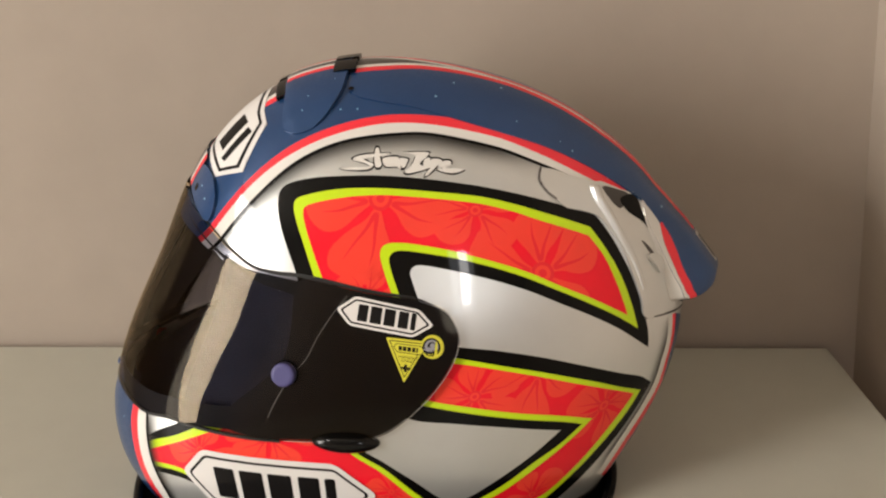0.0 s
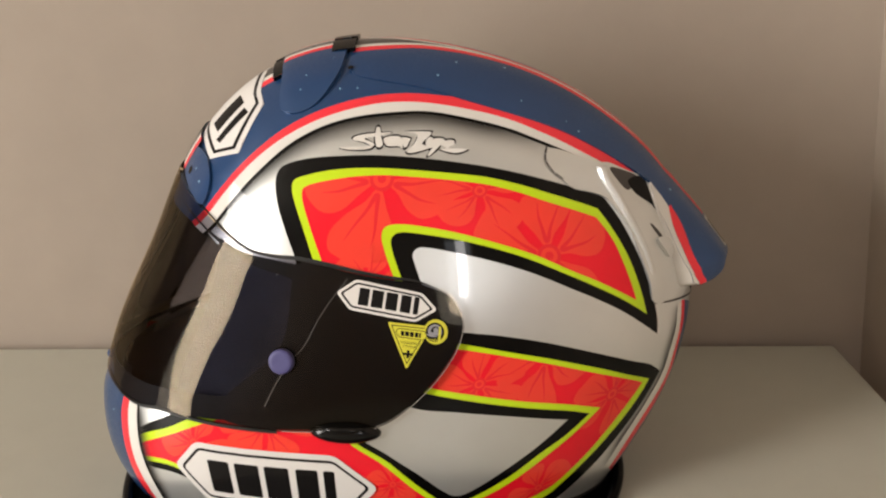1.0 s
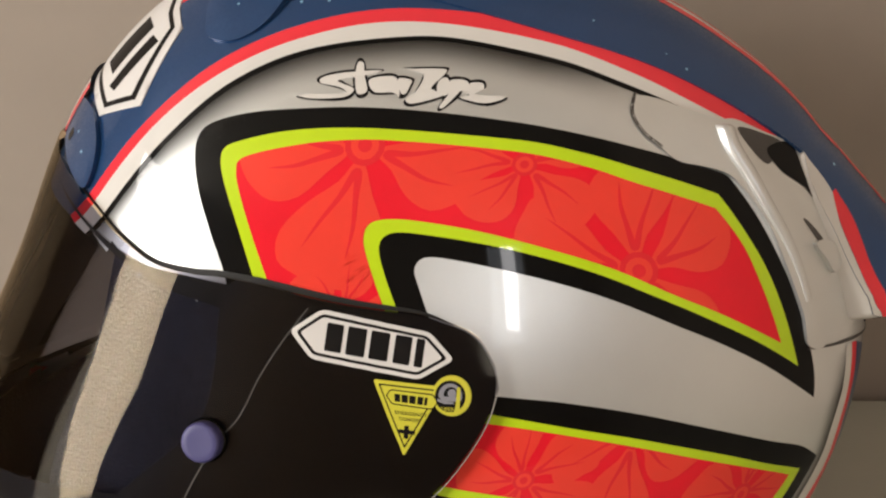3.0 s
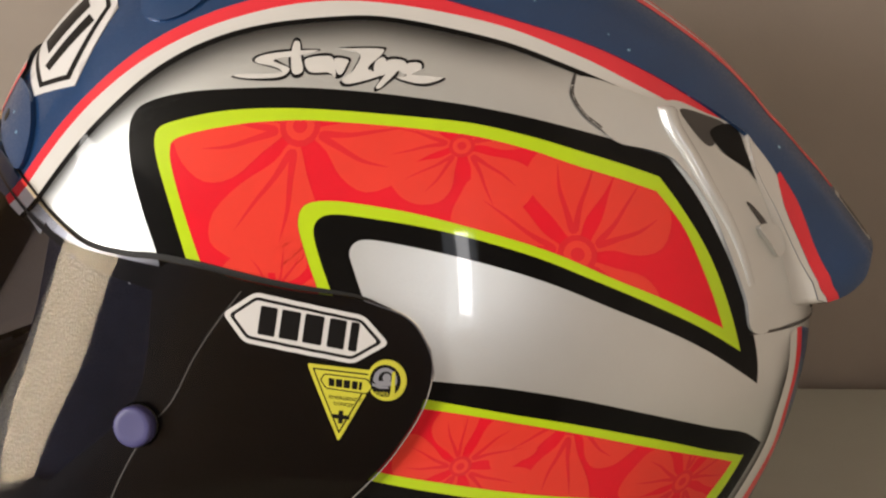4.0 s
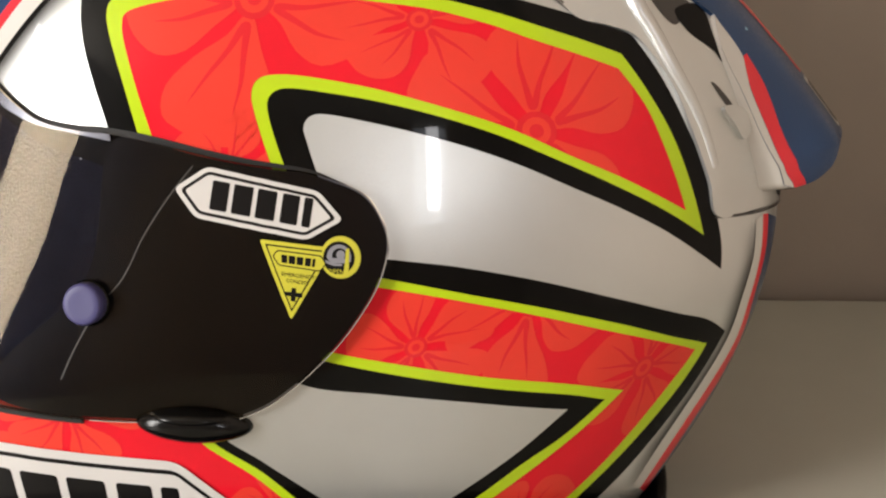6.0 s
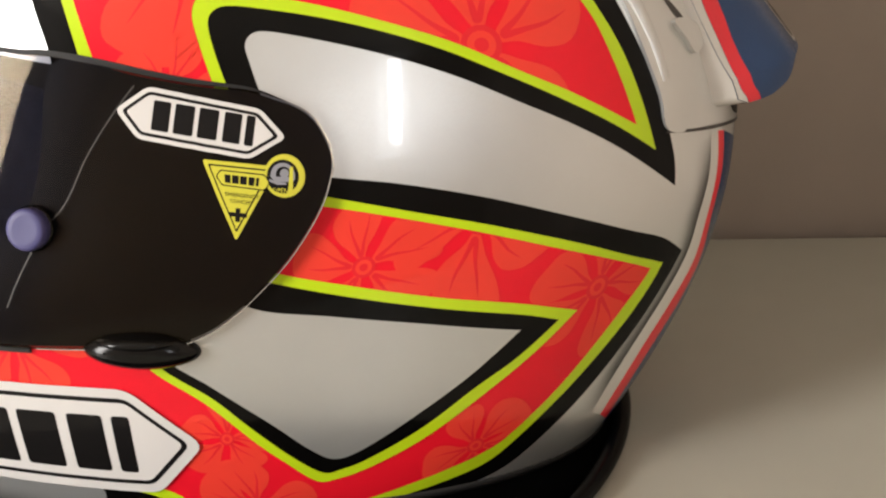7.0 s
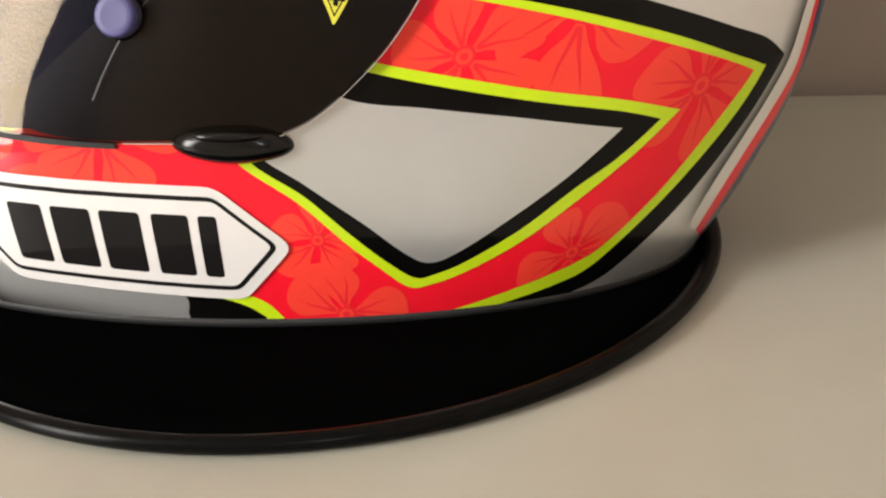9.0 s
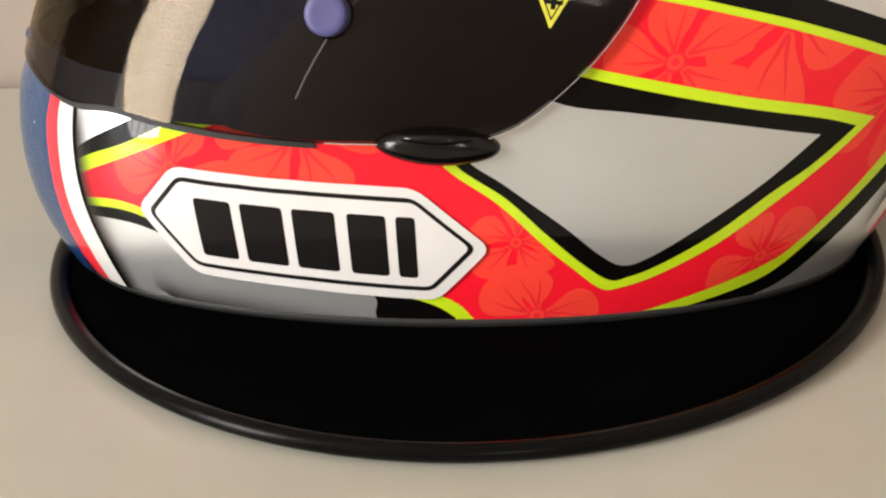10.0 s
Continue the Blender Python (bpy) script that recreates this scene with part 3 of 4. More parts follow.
# top: blue field with the thin lines along its lower edge
BAND_RB = [(-0.560, 0.400), (-0.489, 0.434), (-0.350, 0.535), (-0.214, 0.622), (-0.076, 0.678), (0.064, 0.705), (0.205, 0.695), (0.365, 0.652), (0.511, 0.569), (0.614, 0.498), (0.714, 0.415)]
BAND_RW = [(-0.540, 0.385), (-0.475, 0.416), (-0.319, 0.530), (-0.198, 0.601), (-0.073, 0.650), (0.064, 0.676), (0.203, 0.663), (0.356, 0.610), (0.474, 0.537), (0.571, 0.467), (0.709, 0.380)]
BAND_WK = [(-0.500, 0.365), (-0.438, 0.397), (-0.299, 0.499), (-0.182, 0.579), (-0.059, 0.627), (0.087, 0.644), (0.200, 0.635), (0.350, 0.580), (0.457, 0.516), (0.597, 0.426)]
BAND_KS = [(-0.488, 0.358), (-0.429, 0.389), (-0.292, 0.490), (-0.176, 0.569), (-0.055, 0.617), (0.086, 0.634), (0.197, 0.625), (0.344, 0.571), (0.450, 0.508), (0.588, 0.420)]
band_rb, band_rw, band_wk, band_ks = (curve(c, False) for c in (BAND_RB, BAND_RW, BAND_WK, BAND_KS))
BOTH = (-1, 1)


def angle(a, b):
    return math.degrees(math.atan2(b, a))


def ease(x):
    x = min(1.0, max(0.0, x))
    return x * x * (3 - 2 * x)


def ridge(a, b):
    """Height of the top fairing over the shell."""
    return (0.6 + 0.5 * ease((math.hypot(a, b) - 0.80) / 0.12)) * MM


def rear_lip(a, b):
    """How far the rear spoiler stands away from the shell: it grows towards its lip."""
    phi, m = angle(a, b), math.hypot(a, b)
    return float(np.interp(phi, (4, 6, 8, 10, 12, 14, 17, 21, 26, 40), (9, 15, 20, 21, 17.5, 14.5, 10.5, 6.0, 2.2, 0.0))) * ease((m - 0.72) / 0.2) * MM


# rear ends of the lines, down the flank of the spoiler
REAR_RB = [(0.788, 0.316), (0.799, 0.262), (0.804, 0.193), (0.819, 0.134), (0.841, 0.106)]
REAR_RW = [(0.778, 0.312), (0.771, 0.262), (0.784, 0.194), (0.800, 0.135), (0.822, 0.104)]
REAR_W = [(0.752, 0.385), (0.739, 0.325), (0.755, 0.257), (0.776, 0.183), (0.803, 0.112)]
TRAIL = [(0.803, 0.112), (0.820, 0.104), (0.841, 0.105), (0.866, 0.111), (0.889, 0.130), (0.915, 0.158), (0.984, 0.174)]
blue = band_rb + arc(angle(0.70, 0.385), angle(-0.640, 0.395), 1.0, 60)
decal("blue_top_field", blue, M_BLUE, K0, "deep blue metal-flake paint", sides=BOTH)
strip("red_line", band_rb, band_rw, M_PINK, K1, "fluorescent red line", sides=BOTH)
strip("white_line", band_rw, band_wk, M_WHITE, K1, "white line", sides=BOTH)
strip("black_line", band_wk, band_ks, M_BLACK, K1, "thin black line", sides=BOTH)

# spoiler: a raised blue fairing over the crown that runs out into a lip at the back
SP_EDGE = [(-0.072, 0.960), (-0.070, 0.873), (-0.045, 0.790), (0.037, 0.756), (0.151, 0.726), (0.261, 0.679), (0.380, 0.621), (0.504, 0.556), (0.611, 0.485)]
flank = curve(REAR_W[:1] + REAR_RW, False)
sp_edge = curve(SP_EDGE + REAR_W[:1], False)[:-1] + flank
spoiler = decal("rear_spoiler", sp_edge + curve(TRAIL[2:], False) + arc(10, 94.2, 1.0, 60), M_BLUE, ridge, "blue flake spoiler along the crown", sides=BOTH, skirt=0.0, push=rear_lip)


def on_ridge(k):
    return lambda a, b: ridge(a, b) + k


rr, rw, rs = curve(REAR_RB, False), curve(REAR_RW, False), curve(REAR_W, False)
decal("spoiler_red_line", rr + rw[::-1], M_PINK, on_ridge(K2), parent=spoiler, sides=BOTH, push=rear_lip)
decal("spoiler_white_line", flank + rs[::-1], M_WHITE, ridge, "white flank strip", parent=spoiler, sides=BOTH, skirt=0.0, push=rear_lip)
decal("lip_notch", arc(16, 10.6, 0.972, 6) + arc(10.6, 16, 0.9995, 6), M_WHITE, on_ridge(K2), "white-edged dark notch at the lip", parent=spoiler, sides=BOTH, push=rear_lip)
decal("lip_notch_field", arc(15.4, 11, 0.980, 6) + arc(11, 15.4, 0.9995, 6), M_GREY, on_ridge(K4), parent=spoiler, sides=BOTH, push=rear_lip)
def lane(k):
    """A line along the crown at the distance k from the red line's lower edge."""
    phis = np.linspace(93.5, 16.5, 56)
    ms = np.minimum(np.interp(phis, (12, 30, 45, 60, 70, 80, 87, 94), (0.985, 0.972, 0.958, 0.962, 0.952, 0.935, 0.912, 0.900)) + k, 0.9995)
    return [np.array((m * math.cos(radians(q)), m * math.sin(radians(q)))) for q, m in zip(phis, ms)]


for name, k0, k1, mat in (("crown_red_line", 0.0, 0.030, M_PINK), ("crown_white_line", 0.030, 0.052, M_WHITE), ("crown_grey_stripe", 0.052, 0.2, M_GREY)):
    decal(name, lane(k0) + lane(k1)[::-1], mat, on_ridge(K2), parent=spoiler, sides=BOTH, push=rear_lip)

# crown intake in front of the spoiler, with its dark mouths
def hump(a, b):
    return (0.5 + 2.4 * ease((113 - angle(a, b)) / 6) * ease((math.hypot(a, b) - 0.64) / 0.16)) * MM


INTAKE = [(-0.322, 0.945), (-0.292, 0.850), (-0.272, 0.790), (-0.262, 0.720), (-0.245, 0.674), (-0.190, 0.658), (-0.135, 0.690), (-0.090, 0.780), (-0.078, 0.870), (-0.080, 0.990)]
intake = decal("crown_intake", curve(INTAKE, False) + arc(95, 108.8, 1.0, 16), M_BLUE, hump, "blue crown air intake", sides=BOTH, skirt=0.0)
for name, m0, m1, mat in (("intake_red_line", 0.935, 0.960, M_PINK), ("intake_white_line", 0.960, 0.980, M_WHITE), ("intake_grey_stripe", 0.980, 0.9995, M_GREY)):
    decal(name, arc(108.5, 96.5, m0, 16) + arc(96.5, 108.5, m1, 16), mat, lambda a, b: hump(a, b) + K1, parent=intake, sides=BOTH)
decal("intake_mouth", arc(98.0, 93.2, 0.905, 6) + arc(93.2, 98.0, 0.985, 6), M_PLASTIC, 3.8 * MM, "black vent opening", parent=intake, sides=BOTH, skirt=0.0)
decal("intake_front_mouth", arc(111.0, 108.2, 0.865, 6) + arc(108.2, 111.0, 0.985, 6), M_PLASTIC, 2.4 * MM, "black vent opening", parent=intake, sides=BOTH, skirt=0.0)
decal("intake_screw", [(-0.055 + 0.009 * math.cos(q), 0.812 + 0.009 * math.sin(q)) for q in np.linspace(0, 2 * math.pi, 13)[:-1]], M_PLASTIC, 1.6 * MM, "small dark screw", parent=intake)
for name, m0, m1, mat in (("forehead_red_line", 0.872, 0.905, M_PINK), ("forehead_white_line", 0.905, 0.932, M_WHITE), ("forehead_grey_stripe", 0.932, 0.998, M_GREY)):
    decal(name, arc(116, 108.5, m0, 8) + arc(108.5, 116, m1, 8), mat, K1, sides=BOTH)
for name, m0, m1, mat in (("brow_red_line", 0.875, 0.905, M_PINK), ("brow_white_line", 0.905, 0.930, M_WHITE), ("brow_grey_stripe", 0.930, 0.998, M_GREY)):
    decal(name, arc(139, 131.5, m0, 8) + arc(131.5, 139, m1, 8), mat, 2.2 * MM, sides=BOTH)

# forehead: brow vent over the visor, hexagonal sticker
brow = [(-0.502, 0.442), (-0.472, 0.500), (-0.510, 0.580), (-0.600, 0.640), (-0.680, 0.655), (-0.655, 0.578), (-0.585, 0.500)]
decal("brow_vent", curve(brow), M_BLUE, 2.0 * MM, "blue brow vent with rounded edge", sides=BOTH, skirt=0.0)
decal("brow_vent_hole", curve([(-0.600, 0.545), (-0.585, 0.556), (-0.600, 0.572), (-0.615, 0.558)]), M_PLASTIC, 2.1 * MM, sides=BOTH)
FORE = [(-0.390, 0.905), (-0.354, 0.780), (-0.318, 0.713), (-0.371, 0.566), (-0.500, 0.575), (-0.610, 0.690)]
fore_in = [(-0.405, 0.892), (-0.369, 0.774), (-0.338, 0.721), (-0.388, 0.581), (-0.485, 0.587), (-0.592, 0.700)]
fore_in2 = [(-0.418, 0.882), (-0.381, 0.774), (-0.351, 0.724), (-0.401, 0.592), (-0.479, 0.597), (-0.580, 0.708)]


def to_rim(pts):
    return [np.array(p) for p in pts] + arc(angle(*pts[-1]), angle(*pts[0]), 1.0, 10)


fore = decal("forehead_sticker", to_rim(FORE), M_VINYL, 0.5 * MM, "white hexagonal sticker with a black outline", sides=BOTH, skirt=0.0)
decal("forehead_sticker_line", to_rim(fore_in), M_INK, 0.58 * MM, parent=fore, sides=BOTH)
decal("forehead_sticker_field", to_rim(fore_in2), M_VINYL, 0.66 * MM, parent=fore, sides=BOTH)
for bar in ([(-0.396, 0.721), (-0.369, 0.696), (-0.464, 0.616), (-0.490, 0.633)], [(-0.455, 0.800), (-0.407, 0.745), (-0.495, 0.662), (-0.550, 0.713)]):
    decal("letter_bar", bar, M_INK, 0.74 * MM, parent=fore, sides=BOTH)

# rear of the shell: blue panel and lines that go down to the neck
RL_RB = [(0.862, 0.062), (0.872, -0.003), (0.860, -0.081), (0.871, -0.171), (0.831, -0.246), (0.783, -0.312), (0.747, -0.399), (0.725, -0.469)]
RL_RW = [(0.833, 0.067), (0.843, -0.003), (0.833, -0.079), (0.828, -0.151), (0.783, -0.215), (0.744, -0.275), (0.708, -0.354), (0.685, -0.422)]
RL_W = [(0.803, 0.064), (0.810, 0.004), (0.795, -0.060), (0.785, -0.120), (0.748, -0.184), (0.712, -0.242), (0.675, -0.315), (0.650, -0.388)]
rl_rb, rl_rw, rl_w = (curve(c, False) for c in (RL_RB, RL_RW, RL_W))
decal("rear_blue_panel", rl_rb + arc(-42, 1.2, 1.0, 30), M_BLUE, K0, "deep blue rear panel", sides=BOTH)
strip("rear_red_line", rl_rb, rl_rw, M_PINK, K1, sides=BOTH)
strip("rear_white_line", rl_rw, rl_w, M_WHITE, K1, sides=BOTH)

# chin: blue front with red, white and black lines
FR_RB = [(-0.800, -0.085), (-0.722, -0.122), (-0.718, -0.180), (-0.701, -0.255), (-0.690, -0.330), (-0.690, -0.420), (-0.700, -0.520)]
FR_RW = [(-0.750, -0.080), (-0.685, -0.112), (-0.676, -0.165), (-0.662, -0.236), (-0.649, -0.305), (-0.634, -0.380), (-0.630, -0.450), (-0.630, -0.540)]
FR_WK = [(-0.670, -0.080), (-0.638, -0.122), (-0.627, -0.170), (-0.611, -0.240), (-0.597, -0.300), (-0.585, -0.360), (-0.580, -0.440), (-0.580, -0.540)]
FR_KS = [(-0.660, -0.080), (-0.627, -0.122), (-0.616, -0.170), (-0.600, -0.240), (-0.586, -0.300), (-0.574, -0.360), (-0.569, -0.440), (-0.569, -0.540)]
fr_rb, fr_rw, fr_wk, fr_ks = (curve(c, False) for c in (FR_RB, FR_RW, FR_WK, FR_KS))
decal("chin_blue_front", fr_rb + arc(angle(-0.70, -0.52) + 360, 186, 1.0, 24), M_BLUE, lambda a, b: K3 + 3.6 * MM * ease((math.hypot(a, b) - 0.78) / 0.20) * ease((angle(a, b) % 360 - 184) / 8), "deep blue metal-flake chin", sides=BOTH)
for name, one, two, mat in (("chin_red_line", fr_rb, fr_rw, M_PINK), ("chin_white_line", fr_rw, fr_wk, M_WHITE), ("chin_black_line", fr_wk, fr_ks, M_BLACK)):
    strip(name, one, two, mat, K4, sides=BOTH)


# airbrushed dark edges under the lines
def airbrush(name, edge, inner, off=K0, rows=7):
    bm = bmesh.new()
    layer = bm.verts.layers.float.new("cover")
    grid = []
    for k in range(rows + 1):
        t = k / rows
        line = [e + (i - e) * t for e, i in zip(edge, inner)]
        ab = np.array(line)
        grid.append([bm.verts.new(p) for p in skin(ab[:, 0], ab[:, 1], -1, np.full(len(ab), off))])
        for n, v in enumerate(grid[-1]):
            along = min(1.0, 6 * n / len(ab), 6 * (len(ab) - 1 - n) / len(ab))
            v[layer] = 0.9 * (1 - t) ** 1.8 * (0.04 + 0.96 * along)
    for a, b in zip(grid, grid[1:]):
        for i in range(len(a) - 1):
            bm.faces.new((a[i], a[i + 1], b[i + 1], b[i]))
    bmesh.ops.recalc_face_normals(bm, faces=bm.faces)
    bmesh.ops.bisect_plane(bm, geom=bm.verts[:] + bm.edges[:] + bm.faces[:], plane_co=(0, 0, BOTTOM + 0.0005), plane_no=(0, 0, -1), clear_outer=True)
    ob = part(name, bm, M_FADE, helmet, "soft black fade")
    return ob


def inset(line, dist):
    """The line moved towards the chart's centre."""
    return [p * (1 - dist / np.hypot(*p)) for p in line]


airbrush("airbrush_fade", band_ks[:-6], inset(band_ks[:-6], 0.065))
# black along the chin's hem that thins out upwards
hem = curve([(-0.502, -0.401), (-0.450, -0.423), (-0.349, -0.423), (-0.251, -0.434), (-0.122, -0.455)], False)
airbrush("hem_dark_fade", hem, [p + np.array((0.01, 0.060)) for p in hem], K0 * 0.5)
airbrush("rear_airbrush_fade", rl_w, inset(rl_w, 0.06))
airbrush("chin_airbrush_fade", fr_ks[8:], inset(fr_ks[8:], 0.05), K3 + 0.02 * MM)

# ---- flowers ----
flower(0.045, 0.462, 0.185, -100, UPR, seed=1)
flower(0.277, 0.403, 0.105, -60, UPR, seed=2)
flower(0.401, 0.226, 0.155, 20, UPR, seed=3)
flower(0.007, 0.229, 0.085, 60, UPR, seed=4)
flower(0.244, -0.030, 0.084, 35, LOR, seed=5)
flower(0.386, 0.015, 0.112, -110, LOR, seed=6)
flower(0.579, -0.112, 0.112, 10, LOR, seed=7)
flower(0.419, -0.350, 0.084, 50, LOR, seed=8)
flower(0.083, -0.410, 0.090, 15, LOR, seed=9)
flower(-0.233, -0.116, 0.101, -60, LOR, seed=10)
flower(-0.418, -0.177, 0.090, -20, LOR, seed=11)
flower(0.052, -0.283, 0.067, 80, LOR, seed=12)

# ---- visor ----
def even(ab, side):
    """Normals of a cleanly moulded sheet: the shell's own, evened out over the whole visor."""
    def terms(q):
        a, b = q[:, 0], q[:, 1]
        return np.stack([1 + 0 * a, a, b, a * a, a * b, b * b, a**3, a * a * b], 1)
    grid = np.array([(a, b) for a in np.arange(-0.95, 0.2, 0.05) for b in np.arange(-0.15, 0.62, 0.05) if np.hypot(a, b) < 0.97 and inside((a, b), VISOR)])
    fit = np.linalg.lstsq(terms(grid), outward(grid[:, 0], grid[:, 1], side, 0.05), rcond=None)[0]
    n = terms(ab) @ fit
    return n / np.linalg.norm(n, axis=1, keepdims=True)


visor = part("visor", wrap(flat(VISOR), 3.0 * MM, BOTH, 0.011, 0.6 * MM, normal=even), M_SMOKE, helmet, "dark smoked glossy visor")
edge_line = visor_low[60:]
# the highlight on the visor's edge, put in as a pale strip
decal("visor_edge_glint", list(edge_line) + [p * 0.990 for p in edge_line][::-1], M_EDGE_GLINT, 3.08 * MM, "bright strip for the highlight on the visor edge", parent=visor)
seal_top = visor_up[14:]
seal = [p * (1 + 0.011 * min(1.0, k / 22) / np.hypot(*p)) for k, p in enumerate(seal_top)]
decal("visor_seal", list(seal_top) + seal[::-1], M_RUBBER, 0.9 * MM, "black rubber seal along the visor", sides=BOTH, skirt=0.0)
low_seal = [p * 0.992 + np.array((0.0, -0.010)) for p in visor_low[:60]]
decal("lower_visor_seal", list(visor_low[:60]) + low_seal[::-1], M_RUBBER, 1.2 * MM, "black rubber seal along the visor", sides=BOTH, skirt=0.0)
def shrunk(p):
    c = np.array((0.0, 0.08))
    return tuple(c + (np.array(p) - c) * 0.985)


base = [(-0.357, -0.099), (-0.259, 0.039), (-0.205, 0.162), (-0.163, 0.274)] + [shrunk(p) for p in VISOR_UP[4::-1]] + [shrunk(p) for p in VISOR_LOW[:7:-1]]
decal("visor_base_plate", curve(base), M_BASE, 1.4 * MM, "black plastic visor base plate", sides=BOTH, skirt=0.0)
trim = curve(EYE_UP, False)
decal("eye_port_trim", inset(trim, 0.018) + inset(trim, -0.035)[::-1], M_RUBBER, 0.5 * MM, sides=BOTH)
trim2 = curve(EYE_LOW, False)
decal("eye_port_lower_trim", [p + np.array((0, 0.018)) for p in trim2] + [p + np.array((0, -0.035)) for p in trim2][::-1], M_RUBBER, 0.5 * MM, sides=BOTH)
cheek = [(0.020, 0.224), (-0.171, 0.305), (-0.350, 0.363), (-0.446, 0.362), (-0.507, 0.155), (-0.521, -0.086), (-0.382, -0.152), (0.001, -0.186)]
for side in BOTH:
    decal("cheek_pad", curve(cheek), M_LINER, -8.5 * MM, "dark blue cheek pad behind the visor", sides=(side,))
decal("tear_off_edge", [(-0.038, 0.235), (-0.124, 0.141), (-0.205, 0.042), (-0.234, -0.070), (-0.2365, -0.070), (-0.2075, 0.042), (-0.1265, 0.141), (-0.0405, 0.235)], M_FILM, 3.12 * MM, "thin clear edge of a tear-off film", parent=visor)


def frame_at(a, b, off):
    """A pose on the shell: z outward, x along the chart's a."""
    p, n = Vector(skin(a, b, -1, off)), Vector(outward(np.array(a), np.array(b), -1))
    x = (Vector(skin(a + 0.02, b, -1, off)) - p).normalized()
    x = (x - n * x.dot(n)).normalized()
    y = n.cross(x)
    return Matrix(((x.x, y.x, n.x, p.x), (x.y, y.y, n.y, p.y), (x.z, y.z, n.z, p.z), (0, 0, 0, 1)))


def turned(profile, m, steps=48, rib=0.0):
    bm = lathe(profile, steps)
    if rib:
        for v in bm.verts:
            r = math.hypot(v.co.x, v.co.y)
            if r > profile[0][0] * 0.97:
                k = 1 + rib * math.cos(24 * math.atan2(v.co.y, v.co.x))
                v.co.x, v.co.y = v.co.x * k, v.co.y * k
    bmesh.ops.transform(bm, matrix=m, verts=bm.verts)
    return bm


KN = 0.0067
knob = part("tear_off_post", turned([(KN * 0.8, 0), (KN, 0.0004), (KN, 0.0042), (KN * 0.96, 0.0050), (KN * 0.85, 0.0054), (KN * 0.6, 0.0053), (KN * 0.1, 0.0053)], frame_at(-0.222, 0.042, 3.4 * MM), 72, 0.012), M_KNOB, visor, "round violet-blue plastic post")
part("post_base", turned([(KN * 1.05, 0), (KN * 1.12, 0.0006), (KN * 0.9, 0.0014)], frame_at(-0.222, 0.042, 3.0 * MM)), M_PLASTIC, knob, "black washer")

# opening tab: a smooth lens-shaped lug at the visor's lower edge
def lug(ca, cb, ra, rb, turn, height, name, mat, label, base=0.0):
    bm = bmesh.new()
    c, s = math.cos(radians(turn)), math.sin(radians(turn))
    rings, steps = [], 40
    for k in range(9):
        t = k / 8 * math.pi / 2
        f, h = math.cos(t) ** 0.7, base + height * math.sin(t)
        a = [ca + f * (ra * math.cos(q) * c - rb * math.sin(q) * s) for q in np.linspace(0, 2 * math.pi, steps + 1)[:-1]]
        b = [cb + f * (ra * math.cos(q) * s + rb * math.sin(q) * c) for q in np.linspace(0, 2 * math.pi, steps + 1)[:-1]]
        rings.append([bm.verts.new(p) for p in skin(np.array(a), np.array(b), -1, np.full(steps, h))])
    for one, two in zip(rings, rings[1:]):
        for i in range(steps):
            bm.faces.new((one[i], one[(i + 1) % steps], two[(i + 1) % steps], two[i]))
    bmesh.ops.remove_doubles(bm, verts=bm.verts, dist=1e-5)
    bmesh.ops.recalc_face_normals(bm, faces=bm.faces)
    return part(name, bm, mat, helmet, label)


lug(-0.052, -0.1350, 0.085, 0.0270, -6.5, 7.5 * MM, "visor_opening_tab", M_PLASTIC, "glossy black visor opening tab")
lug(-0.056, -0.1195, 0.060, 0.0110, -6.0, 9.0 * MM, "visor_tab_ridge", M_PLASTIC, "glossy black ridge of the tab")
lug(-0.985, -0.110, 0.030, 0.016, 5, 4.5 * MM, "visor_lock_tab", M_BLUE, "small blue lock tab under the visor")

# rear side outlet: silver cover, bright ridge, dark slot, small lever
def cover(a, b):
    d = min(np.hypot(a - x, b - y) for x, y in OUTLET_LINE)
    return (0.5 + 1.5 * ease(1 - d / 0.10)) * MM


OUTLET_LINE = curve([(0.577, 0.410), (0.605, 0.333), (0.643, 0.244), (0.682, 0.150)], False, 4)
OUT = [(0.457, 0.494), (0.494, 0.487), (0.544, 0.460), (0.588, 0.444), (0.622, 0.443), (0.679, 0.422), (0.724, 0.408), (0.758, 0.382), (0.754, 0.326), (0.783, 0.274), (0.817, 0.218), (0.865, 0.151), (0.998, 0.070), (0.789, 0.082), (0.685, 0.088), (0.663, 0.140), (0.636, 0.210), (0.616, 0.270), (0.592, 0.317), (0.568, 0.350), (0.535, 0.365), (0.493, 0.379), (0.471, 0.406), (0.453, 0.432), (0.446, 0.463)]
outlet = decal("rear_air_outlet", curve(OUT), M_SILVER, cover, "silver rear air outlet cover", skirt=0.0, step=0.02)
decal("outlet_groove", curve([(0.456, 0.497), (0.443, 0.464), (0.451, 0.430), (0.469, 0.405), (0.491, 0.379), (0.496, 0.381), (0.474, 0.409), (0.456, 0.433), (0.449, 0.465), (0.461, 0.496)]), M_GREY, 0.5 * MM, "dark groove round the cover", parent=outlet)
ridge_mid = curve([(0.590, 0.432), (0.588, 0.396), (0.604, 0.349), (0.622, 0.298), (0.643, 0.253), (0.661, 0.208), (0.676, 0.158)], False, 6)


